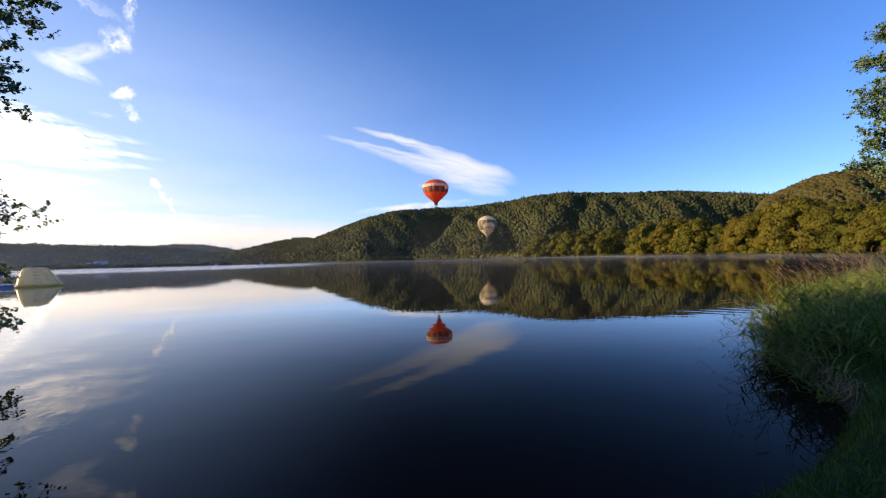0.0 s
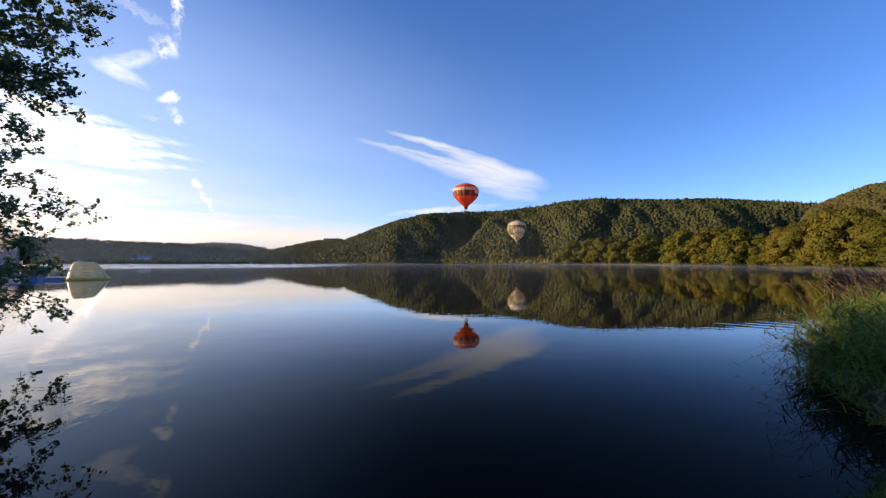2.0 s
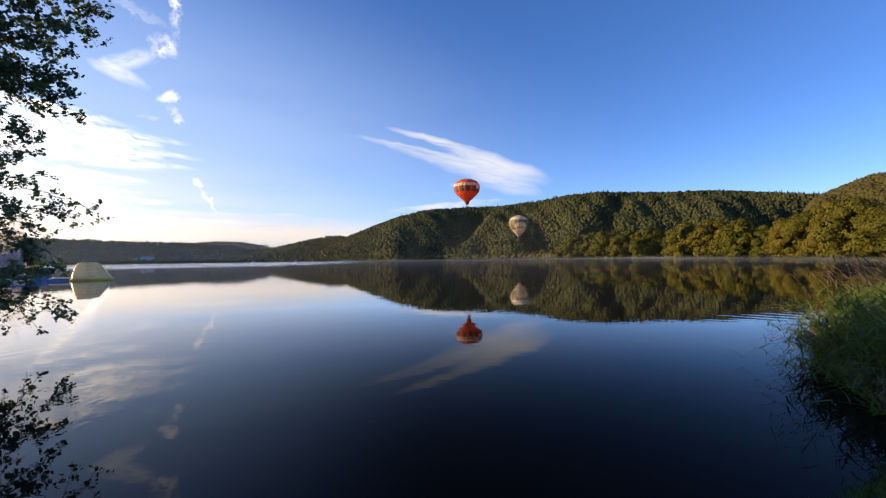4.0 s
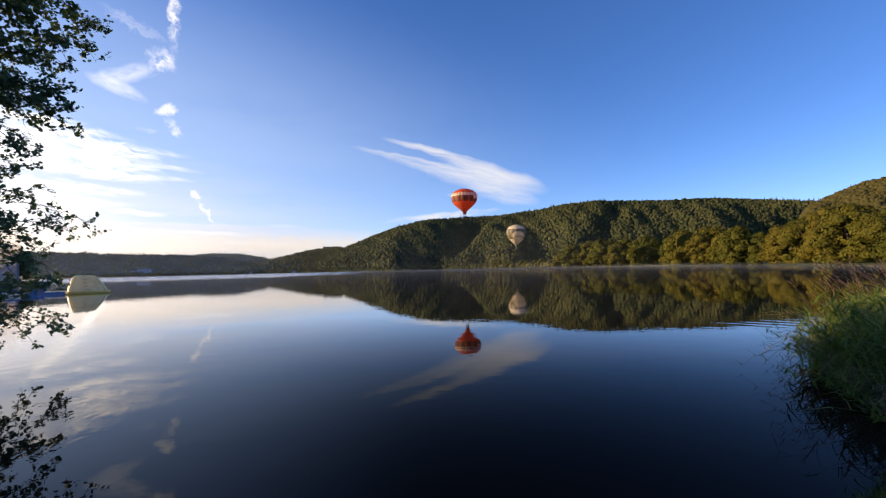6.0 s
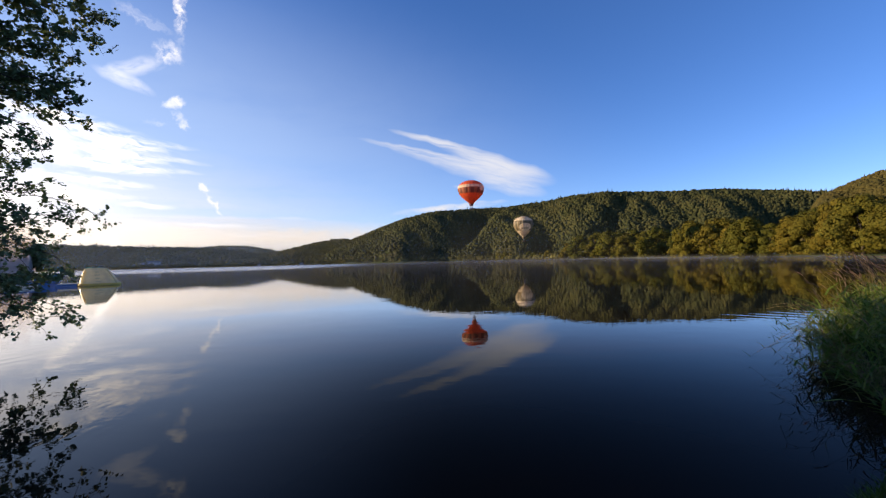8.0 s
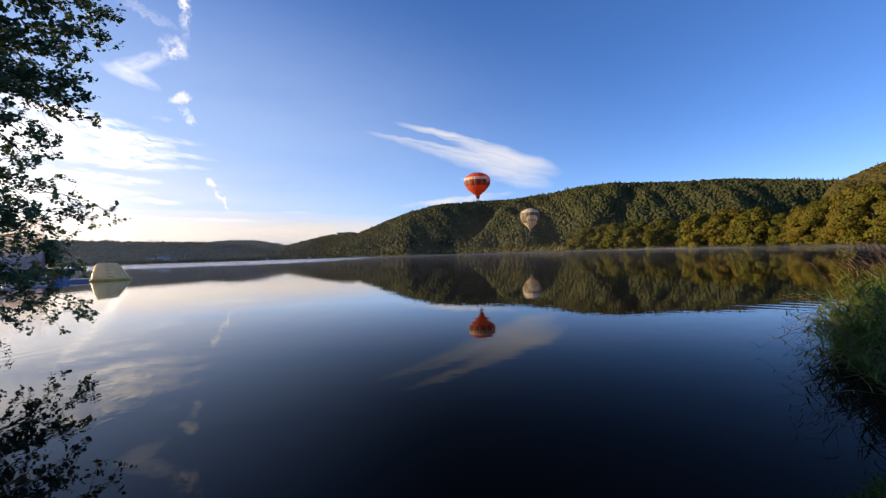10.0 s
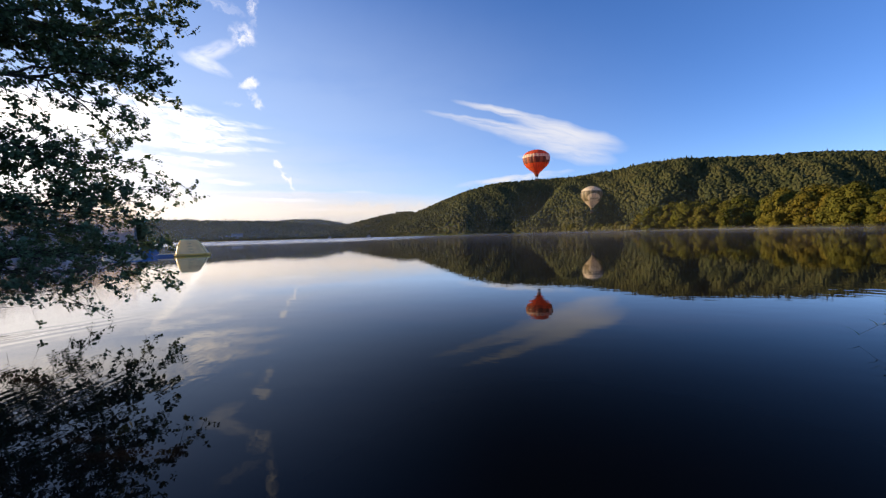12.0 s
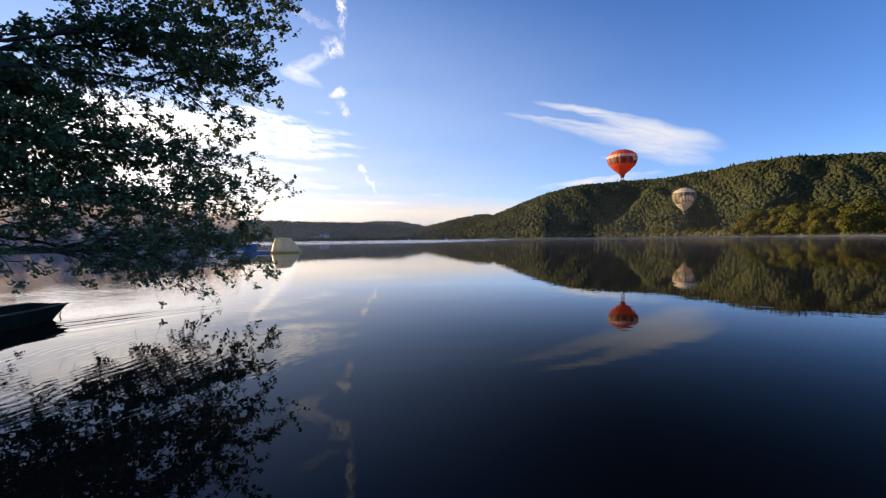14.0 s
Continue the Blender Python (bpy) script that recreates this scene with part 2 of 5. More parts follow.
def canopy(name, stops):
    """Tree crowns seen from afar: each has its own hue, drifting over the slope, with a rough leafy relief."""
    m, N, out = material(name)
    geo = N.add("ShaderNodeNewGeometry")
    co = geo.outputs["Position"]
    rnd = N.m("ADD", N.m("MULTIPLY", geo.outputs["Random Per Island"], 0.55), N.m("MULTIPLY", N.remap(N.noise(co, 0.008, 3), 0.3, 0.7), 0.45))
    fine = N.noise(co, 0.55, 4, 0.65)
    c = N.ramp(N.m("ADD", rnd, N.m("MULTIPLY", N.m("SUBTRACT", fine, 0.5), 0.5)), *[(i / (len(stops) - 1), q) for i, q in enumerate(stops)])
    p = principled(N, c, 0.9, bump=fine, strength=0.9, distance=1.6, spec=0.03)
    N.plug(out.inputs[0], p.outputs[0])
    return m


def make_water():
    m, N, out = material("lake_water")
    co = N.add("ShaderNodeNewGeometry").outputs["Position"]
    sep = N.add("ShaderNodeSeparateXYZ")
    N.plug(sep.inputs[0], co)
    x, y = sep.outputs[0], sep.outputs[1]
    dist = N.m("SQRT", N.m("ADD", N.m("MULTIPLY", x, x), N.m("MULTIPLY", y, y)))
    slow = N.noise(co, 0.35, 2)
    fine = N.noise(N.vec(N.m("MULTIPLY", x, 0.6), y, 3.0), 2.6, 3)
    # breeze lies on the open water far out, in patches
    breeze = N.noise(N.vec(N.m("MULTIPLY", x, 0.004), N.m("MULTIPLY", y, 0.012)), 1.0, 3)
    far = N.m("MULTIPLY", N.remap(dist, 90.0, 380.0), N.remap(breeze, 0.35, 0.6))
    h = N.m("ADD", N.m("MULTIPLY", slow, 0.0036), N.m("MULTIPLY", fine, 0.0012))
    h = N.m("ADD", h, N.m("MULTIPLY", N.m("MULTIPLY", N.noise(co, 0.9, 3), 0.06), far))

    # small wavelets that lap in under the alder
    lap = N.m("SINE", N.m("MULTIPLY", N.m("ADD", N.m("MULTIPLY_ADD", x, 0.95, N.m("MULTIPLY", y, 0.30)), N.m("ADD", N.m("MULTIPLY", slow, 1.2), N.m("MULTIPLY", N.noise(co, 1.7, 3), 0.45))), 2 * math.pi / 0.16))
    near = N.m("SQRT", N.m("ADD", N.m("POWER", N.m("ADD", x, 6.4), 2.0), N.m("POWER", N.m("SUBTRACT", y, 3.6), 2.0)))
    h = N.m("ADD", h, N.m("MULTIPLY", N.m("MULTIPLY", lap, N.remap(near, 3.4, 0.4)), N.m("MULTIPLY", N.remap(N.noise(co, 1.1, 2), 0.35, 0.65), 0.0008)))
    # spreading ripples that a swimmer left behind, two arms that open towards the boat
    for ax, ay, gain in ((-0.21, -0.978, 1.0), (-0.79, -0.613, 0.7)):
        dx, dy = N.m("ADD", x, 8.0), N.m("SUBTRACT", y, 15.0)
        along = N.m("ADD", N.m("MULTIPLY", dx, ax), N.m("MULTIPLY", dy, ay))
        off = N.m("ADD", N.m("SUBTRACT", N.m("MULTIPLY", dx, ay), N.m("MULTIPLY", dy, ax)), N.m("MULTIPLY", N.m("SUBTRACT", slow, 0.5), 0.35))
        wide = N.m("MULTIPLY_ADD", along, 0.050, 0.20)
        env = N.m("EXPONENT", N.m("MULTIPLY", N.m("POWER", N.m("DIVIDE", off, wide), 2.0), -1.0))
        env = N.m("MULTIPLY", env, N.m("MULTIPLY", N.remap(along, 6.0, 10.0), N.remap(along, 16.0, 11.0)))
        h = N.m("ADD", h, N.m("MULTIPLY", N.m("MULTIPLY", N.m("SINE", N.m("MULTIPLY", off, 2 * math.pi / 0.50)), env), 0.0036 * gain))
    # a run of wavelets off the reeds
    off_reeds = N.m("SQRT", N.m("ADD", N.m("POWER", N.m("MULTIPLY", N.m("SUBTRACT", x, 8.8), 0.7), 2.0), N.m("POWER", N.m("SUBTRACT", y, 13.6), 2.0)))
    run = N.m("SINE", N.m("MULTIPLY", N.m("ADD", N.m("MULTIPLY_ADD", y, 0.80, N.m("MULTIPLY", x, 0.60)), N.m("MULTIPLY", slow, 0.9)), 2 * math.pi / 0.62))
    h = N.m("ADD", h, N.m("MULTIPLY", N.m("MULTIPLY", run, N.remap(off_reeds, 2.4, 0.4)), 0.0006))
    # fine ripples beyond the boat
    off_boat = N.m("SQRT", N.m("ADD", N.m("POWER", N.m("ADD", x, 15.0), 2.0), N.m("POWER", N.m("SUBTRACT", y, 10.0), 2.0)))
    ripple = N.noise(N.vec(N.m("MULTIPLY_ADD", y, 0.8, N.m("MULTIPLY", x, 0.5)), N.m("MULTIPLY_ADD", y, 4.0, N.m("MULTIPLY", x, -6.5)), 0.0), 1.0, 3)
    h = N.m("ADD", h, N.m("MULTIPLY", N.m("MULTIPLY", ripple, N.remap(off_boat, 8.0, 3.0)), 0.0028))
    b = N.add("ShaderNodeBump")
    b.inputs["Strength"].default_value, b.inputs["Distance"].default_value = 1.0, 1.0
    N.plug(b.inputs["Height"], h)
    deep = N.add("ShaderNodeBsdfDiffuse")
    deep.inputs[0].default_value = (0.015, 0.0088, 0.0056, 1)
    gloss = N.add("ShaderNodeBsdfGlossy")
    gloss.inputs["Color"].default_value = (0.97, 0.97, 0.97, 1)
    # the open reach to the left is ruffled by a light breeze
    reach = N.remap(N.m("MULTIPLY_ADD", y, 0.19, x), 15.0, -70.0)
    ruffled = N.m("MULTIPLY", N.m("MULTIPLY", reach, N.remap(dist, 85.0, 280.0)), N.remap(breeze, 0.25, 0.5, 0.55, 1.0))
    N.plug(gloss.inputs["Roughness"], N.m("MULTIPLY_ADD", ruffled, 0.16, 0.010))
    fres = N.add("ShaderNodeFresnel")
    fres.inputs["IOR"].default_value = 1.333
    N.plug(gloss.inputs["Normal"], b.outputs[0]), N.plug(fres.inputs["Normal"], b.outputs[0])
    # steep reflections painted weaker at right angles to the sun, imitating polarised skylight (Rayleigh)
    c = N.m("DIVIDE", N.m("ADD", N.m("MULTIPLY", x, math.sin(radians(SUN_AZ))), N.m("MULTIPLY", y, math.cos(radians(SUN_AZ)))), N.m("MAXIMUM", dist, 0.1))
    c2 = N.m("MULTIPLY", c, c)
    dimming = N.m("DIVIDE", N.m("SUBTRACT", 1.0, c2), N.m("ADD", 1.0, c2), clamp=True)
    # and painted stronger to the left, imitating unpolarised light from the bank of clouds
    dimming = N.m("MULTIPLY", N.m("POWER", dimming, 0.22), N.remap(N.m("DIVIDE", x, N.m("MAXIMUM", dist, 0.1)), -0.85, -0.05, 0.12, 1.0))
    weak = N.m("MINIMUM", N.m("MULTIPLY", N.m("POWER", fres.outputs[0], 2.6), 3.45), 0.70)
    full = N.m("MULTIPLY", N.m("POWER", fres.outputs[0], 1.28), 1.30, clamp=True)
    k = N.m("ADD", N.m("MULTIPLY", weak, dimming), N.m("MULTIPLY", full, N.m("SUBTRACT", 1.0, dimming)), clamp=True)
    mx = N.add("ShaderNodeMixShader")
    N.plug(mx.inputs[0], k), N.plug(mx.inputs[1], deep.outputs[0]), N.plug(mx.inputs[2], gloss.outputs[0])
    N.plug(out.inputs[0], mx.outputs[0])
    return m


def make_ground():
    m, N, out = material("ground_grass_and_soil")
    co = N.add("ShaderNodeNewGeometry").outputs["Position"]
    sep = N.add("ShaderNodeSeparateXYZ")
    N.plug(sep.inputs[0], co)
    n1, n2, n3 = N.noise(co, 0.02, 4), N.noise(co, 1.3, 5), N.noise(co, 22.0, 4)
    grass = N.mix(N.remap(n2, 0.3, 0.7), (0.022, 0.036, 0.008), (0.050, 0.062, 0.014))
    grass = N.mix(N.remap(n1, 0.35, 0.7), grass, (0.060, 0.070, 0.026))
    soil = N.mix(N.remap(n3, 0.3, 0.7), (0.022, 0.016, 0.011), (0.060, 0.045, 0.030))
    wet = N.remap(N.m("MULTIPLY_ADD", n2, 0.12, sep.outputs[2]), 0.26, 0.12)
    c = N.mix(wet, grass, soil)
    p = principled(N, c, 0.9, bump=n3, strength=0.6, distance=0.03, spec=0.05)
    m.node_tree.links.new(p.outputs[0], out.inputs[0])
    return m


def make_mist_paint(thick, slope, tint=(0.56, 0.60, 0.68, 1), thin=0.0):
    # mist painted on tinted see-through sheets: patchy, thinning out upwards
    m, N, out = material("painted_mist")
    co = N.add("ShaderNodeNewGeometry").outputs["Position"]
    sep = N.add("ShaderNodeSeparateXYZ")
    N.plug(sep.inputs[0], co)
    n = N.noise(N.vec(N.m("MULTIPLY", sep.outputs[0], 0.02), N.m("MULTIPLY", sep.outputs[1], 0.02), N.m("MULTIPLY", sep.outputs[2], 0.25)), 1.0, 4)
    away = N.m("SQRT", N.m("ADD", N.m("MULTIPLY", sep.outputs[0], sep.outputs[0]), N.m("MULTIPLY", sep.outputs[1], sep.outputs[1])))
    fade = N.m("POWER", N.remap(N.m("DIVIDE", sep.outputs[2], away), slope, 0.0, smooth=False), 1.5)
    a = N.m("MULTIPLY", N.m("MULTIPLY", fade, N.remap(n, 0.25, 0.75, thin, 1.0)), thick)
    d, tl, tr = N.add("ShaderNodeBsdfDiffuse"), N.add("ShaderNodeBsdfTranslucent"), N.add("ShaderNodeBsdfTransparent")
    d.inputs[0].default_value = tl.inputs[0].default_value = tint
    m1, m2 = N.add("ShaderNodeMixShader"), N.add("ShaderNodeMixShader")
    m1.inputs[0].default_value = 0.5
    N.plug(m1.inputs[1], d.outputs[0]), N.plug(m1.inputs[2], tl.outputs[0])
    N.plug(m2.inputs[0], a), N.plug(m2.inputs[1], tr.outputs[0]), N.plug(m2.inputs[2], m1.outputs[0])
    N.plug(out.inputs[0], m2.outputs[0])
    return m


def make_haze_paint(thick, clear, dense, top=0.15, tint=(0.16, 0.27, 0.50, 1)):
    """Haze painted on a see-through tinted sheet, thinning out to its sides and upwards."""
    m, N, out = material("painted_haze")
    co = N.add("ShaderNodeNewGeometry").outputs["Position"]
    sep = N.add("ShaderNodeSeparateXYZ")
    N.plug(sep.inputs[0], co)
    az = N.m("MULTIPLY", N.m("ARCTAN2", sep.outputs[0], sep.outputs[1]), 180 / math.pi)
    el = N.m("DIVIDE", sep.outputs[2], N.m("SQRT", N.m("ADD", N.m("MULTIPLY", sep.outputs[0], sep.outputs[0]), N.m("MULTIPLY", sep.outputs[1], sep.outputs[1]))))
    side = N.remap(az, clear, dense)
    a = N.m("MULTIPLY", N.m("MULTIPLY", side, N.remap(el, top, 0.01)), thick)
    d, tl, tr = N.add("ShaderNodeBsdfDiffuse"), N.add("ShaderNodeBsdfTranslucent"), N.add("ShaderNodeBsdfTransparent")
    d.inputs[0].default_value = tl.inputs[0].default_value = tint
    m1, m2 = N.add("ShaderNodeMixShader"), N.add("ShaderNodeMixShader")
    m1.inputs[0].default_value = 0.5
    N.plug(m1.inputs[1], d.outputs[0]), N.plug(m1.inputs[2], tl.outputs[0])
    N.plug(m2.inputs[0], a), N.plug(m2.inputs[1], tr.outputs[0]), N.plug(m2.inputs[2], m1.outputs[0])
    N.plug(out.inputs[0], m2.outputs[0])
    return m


MIST_PAINT, THICK_MIST_PAINT = make_mist_paint(0.065, 0.009), make_mist_paint(0.70, 0.120, (0.62, 0.55, 0.52, 1), 0.75)
WATER, GROUND = make_water(), make_ground()
CANOPY = leafy("forest_canopy", [(0.042, 0.045, 0.021), (0.064, 0.065, 0.027), (0.092, 0.085, 0.033), (0.122, 0.106, 0.040)], 0.05, 0.85, 0.05, patch=0.008, crown=0.085)
CROWNS = canopy("forest_crowns", [(0.033, 0.039, 0.017), (0.045, 0.050, 0.020), (0.058, 0.059, 0.023), (0.073, 0.067, 0.026)])
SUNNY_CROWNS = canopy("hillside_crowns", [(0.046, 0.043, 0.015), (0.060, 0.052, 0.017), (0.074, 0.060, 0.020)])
SHORE_LEAF = leafy("shore_tree_leaf", [(0.034, 0.042, 0.008), (0.062, 0.062, 0.010), (0.090, 0.078, 0.012), (0.126, 0.092, 0.013)], 0.06, 0.75, 0.1, by="tree")
NEAR_LEAF = leafy("near_tree_leaf", [(0.074, 0.120, 0.060), (0.103, 0.158, 0.077), (0.137, 0.190, 0.091), (0.086, 0.138, 0.066)], 0.10, 0.6, 0.6)
BLADE = leafy("tall_grass_blade", [(0.052, 0.086, 0.012), (0.100, 0.160, 0.022), (0.165, 0.235, 0.035), (0.250, 0.230, 0.076), (0.060, 0.104, 0.015), (0.240, 0.305, 0.062)], 0.3, 0.6, 0.35)
LAWN = leafy("short_grass_blade", [(0.030, 0.058, 0.010), (0.060, 0.098, 0.016), (0.115, 0.145, 0.032)], 0.2, 0.6, 0.2)
STRAW = leafy("dry_grass_straw", [(0.24, 0.17, 0.09), (0.33, 0.25, 0.14), (0.18, 0.12, 0.08)], 0.2, 0.7, 0.2)
SEED = leafy("grass_seed_head", [(0.16, 0.10, 0.075), (0.22, 0.14, 0.10), (0.12, 0.085, 0.065)], 0.25, 0.7, 0.1)
BARK = plain("dark_bark", (0.045, 0.036, 0.028), 0.9, scale=6, vary=0.4, bump=0.9, distance=0.02)
# ---- mesh helpers ----


def bm_mesh(name, bm, mat, smooth=False):
    me = bpy.data.meshes.new(name)
    bm.to_mesh(me)
    bm.free()
    for k in (mat if isinstance(mat, (list, tuple)) else [mat]):
        me.materials.append(k)
    if smooth:
        me.polygons.foreach_set("use_smooth", [True] * len(me.polygons))
    return me


def part(name, bm, mat, parent, label="", smooth=False, kind=""):
    ob = new(name, bm if isinstance(bm, bpy.types.Mesh) else bm_mesh(name, bm, mat, smooth))
    ob.parent = parent
    return tagged(ob, label=label, kind=kind)


def soup(name, verts, faces, mat, smooth=False):
    """A mesh from an (n, 3) array and an (f, k) array of corners."""
    verts, faces = np.asarray(verts, dtype=np.float32), np.asarray(faces, dtype=np.int32)
    me = bpy.data.meshes.new(name)
    k = faces.shape[1]
    me.vertices.add(len(verts))
    me.vertices.foreach_set("co", verts.ravel())
    me.loops.add(faces.size)
    me.loops.foreach_set("vertex_index", faces.ravel())
    me.polygons.add(len(faces))
    me.polygons.foreach_set("loop_start", np.arange(len(faces), dtype=np.int32) * k)
    me.polygons.foreach_set("loop_total", np.full(len(faces), k, dtype=np.int32))
    if smooth:
        me.polygons.foreach_set("use_smooth", np.ones(len(faces), dtype=bool))
    me.materials.append(mat)
    me.update(calc_edges=True)
    return me


def thing(name, label, category, group="", at=(0, 0, 0), kind=""):
    ob = new(name)
    ob.empty_display_size = 0.2
    ob.location = at
    return tagged(ob, label=label, category=category, group=group, kind=kind)


def tube_arrays(points, radii, sides=6):
    """Vertices and quads of a tapering tube along the points."""
    pts = np.asarray(points, dtype=float)
    d = np.gradient(pts, axis=0)
    d /= np.linalg.norm(d, axis=1)[:, None] + 1e-9
    ref = np.where(np.abs(d[:, 2:3]) < 0.9, np.array([[0, 0, 1.0]]), np.array([[1.0, 0, 0]]))
    a = np.cross(d, ref)
    a /= np.linalg.norm(a, axis=1)[:, None] + 1e-9
    b = np.cross(d, a)
    th = np.arange(sides) / sides * 2 * np.pi
    r = np.asarray(radii, dtype=float)[:, None, None]
    v = pts[:, None, :] + r * (np.cos(th)[None, :, None] * a[:, None, :] + np.sin(th)[None, :, None] * b[:, None, :])
    n = len(pts)
    i, j = np.meshgrid(np.arange(n - 1), np.arange(sides), indexing="ij")
    f = np.stack([i * sides + j, i * sides + (j + 1) % sides, (i + 1) * sides + (j + 1) % sides, (i + 1) * sides + j], -1).reshape(-1, 4)
    return v.reshape(-1, 3), f


class Pile:
    """Collects vertex and face arrays into one mesh."""

    def __init__(self):
        self.v, self.f, self.n = [], [], 0

    def put(self, v, f):
        self.v.append(v)
        self.f.append(f + self.n)
        self.n += len(v)

    def mesh(self, name, mat, smooth=False):
        return soup(name, np.concatenate(self.v), np.concatenate(self.f), mat, smooth)


def tube(points, radii, sides, mat, name, smooth=True):
    v, f = tube_arrays(points, radii, sides)
    return soup(name, v, f, mat, smooth)


def bent(a, b, sag=0.0, wild=0.0, n=8, rng=None):
    a, b = np.asarray(a, float), np.asarray(b, float)
    t = np.linspace(0, 1, n)[:, None]
    p = a + (b - a) * t
    p[:, 2:3] += sag * 4 * t * (1 - t)
    if wild and rng is not None:
        p[1:-1] += rng.normal(0, wild, (n - 2, 3)) * np.linalg.norm(b - a)
    return p


def leaf_cloud(centres, normals, sizes, rng, sides=4, stray=0.55):
    """Leaves as small folded diamonds at the centres; returns arrays with triangles."""
    n = len(centres)
    d = rng.normal(size=(n, 3))
    d /= np.linalg.norm(d, axis=1)[:, None]
    nn = normals + rng.normal(0, stray, (n, 3))
    a = np.cross(d, nn)
    a /= np.linalg.norm(a, axis=1)[:, None] + 1e-9
    b = np.cross(nn, a)
    b /= np.linalg.norm(b, axis=1)[:, None] + 1e-9
    nn = nn / (np.linalg.norm(nn, axis=1)[:, None] + 1e-9)
    s = np.asarray(sizes)[:, None]
    tip, tail = centres + a * s, centres - a * s * 0.9
    w = 0.66
    if sides == 4:
        v = np.stack([tail, centres + b * s * w + nn * s * 0.12, tip, centres - b * s * w + nn * s * 0.12], 1)
        f = np.array([[0, 1, 2], [0, 2, 3]])
        k = 4
    elif sides == 3:
        v = np.stack([tail, centres + b * s * 0.8, tip - b * s * 0.5], 1)
        f = np.array([[0, 1, 2]])
        k = 3
    else:       # rounded leaf, blunt at its tip
        up = nn * s * 0.15
        v = np.stack([tail, centres + b * s * 0.82 + up, centres + a * s * 0.85 + b * s * 0.45, centres + a * s * 0.85 - b * s * 0.45, centres - b * s * 0.82 + up], 1)
        f = np.array([[0, 1, 2], [0, 2, 3], [0, 3, 4]])
        k = 5
    faces = (f[None] + (np.arange(n) * k)[:, None, None]).reshape(-1, 3)
    return v.reshape(-1, 3), faces


def polar(az, el, d, eye=EYE):
    a, e = radians(az), radians(el)
    return np.array([eye[0] + math.sin(a) * math.cos(e) * d, eye[1] + math.cos(a) * math.cos(e) * d, eye[2] + math.sin(e) * d])


# ---- the lie of the land ----
def shore_radius(az):
    """How far the open water reaches from the viewer, by bearing in degrees."""
    return np.interp(az, [-100, -80, -68, -58, -50, -47.5, -46, -40, -26, -20, -10, -4, 5, 9, 10.5, 18.6, 25, 33.7, 38, 44],
                     [60, 170, 220, 250, 290, 320, 1250, 1350, 1300, 1150, 980, 1000, 850, 760, 620, 440, 315, 228, 180, 120])


def near_bank(x):
    """The edge of the bank that the viewer stands on: land lies where y is less."""
    return np.interp(x, [-60, -16, -12.5, -9, -5, 0, 1.5, 2.14, 2.88, 3.52, 4.05, 4.5, 4.74, 5.0, 5.4, 6.2, 7.5, 12, 40, 90, 130],
                     [14, 3.2, 2.6, 0.9, 0.7, 1.2, 2.3, 3.1, 3.55, 4.05, 4.5, 5.15, 5.9, 6.5, 7.2, 8.4, 9.6, 13.3, 42, 95, 135])


HILLS = (
    # bearings, their skyline in degrees, foot and ridge as distances, and how steeply it falls behind
    ((-30, -25, -21.7, -18.5, -16.8, -15.5, -14), (0.2, 1.3, 2.1, 2.85, 2.9, 2.5, 0.5), 1500, 2100),
    ((-19, -16.5, -13, -9.5, -6, 0, 3.5, 8.5, 12, 15.5, 22, 28, 33, 37, 45), (1.0, 2.4, 4.0, 5.3, 6.1, 6.35, 6.4, 6.9, 7.4, 7.6, 7.1, 6.8, 6.1, 5.5, 4.0), 960, 1420),
    ((33, 34.5, 36, 38.2, 40, 42.5, 45, 60, 80, 105), (1.2, 3.0, 5.2, 6.2, 6.9, 7.2, 7.1, 6.5, 5.0, 3.0), 420, 820),
    ((-110, -75, -60, -50, -44, -39, -34, -29, -25, -20), (2.0, 3.2, 3.2, 2.4, 2.25, 2.1, 2.0, 1.5, 1.0, 0.3), 1700, 2500),
    ((-38, -34, -31, -28, -25.5, -23), (0.6, 1.9, 2.2, 2.1, 1.6, 0.8), 3300, 4300),
)


def smooth01(t):
    t = np.clip(t, 0, 1)
    return t * t * (3 - 2 * t)


def hill_heights(az, r):
    """Height of each hill at bearing az (degrees) and distance r."""
    out = []
    for i, (bear, sky, foot, ridge) in enumerate(HILLS):
        fold = 1 + 0.03 * np.sin(az * 0.23 + i) + 0.012 * np.sin(az * 0.61 + 2 * i)
        rr, ff = ridge * fold, foot * (1 + 0.03 * np.sin(az * 0.8 + i))
        top = np.tan(np.radians(np.interp(az, bear, sky, left=0, right=0))) * rr
        up = np.clip((r - ff) / (rr - ff), 0, 1)
        slope = up ** 0.85 * (1 + (0.03 * np.sin(az * 0.55 + i + r / 210) + 0.04 * np.sin(az * 1.1 - r / 85 + 1.7 * np.sin(az * 0.37)) + 0.03 * np.sin(az * 2.3 + r / 38)) * np.sin(np.pi * up))
        if i == 1:      # two valleys that fall away from the morning sun
            for low0, low1, left, right, deep in ((-3.9, 1.9, 4.2, 3.0, 0.21), (34.5, 38.5, 6.5, 3.0, 0.46)):
                low = low0 + (low1 - low0) * up
                across = np.where(az < low, 1 - (low - az) / left, 1 - (az - low) / right)
                slope = slope - deep * smooth01(across) * np.sin(np.pi * np.clip(up, 0, 1)) ** 0.8
        down = 1 - 0.6 * smooth01((r - rr) / (rr * 0.4))
        out.append(top * np.where(r < rr, slope, down))
    return out


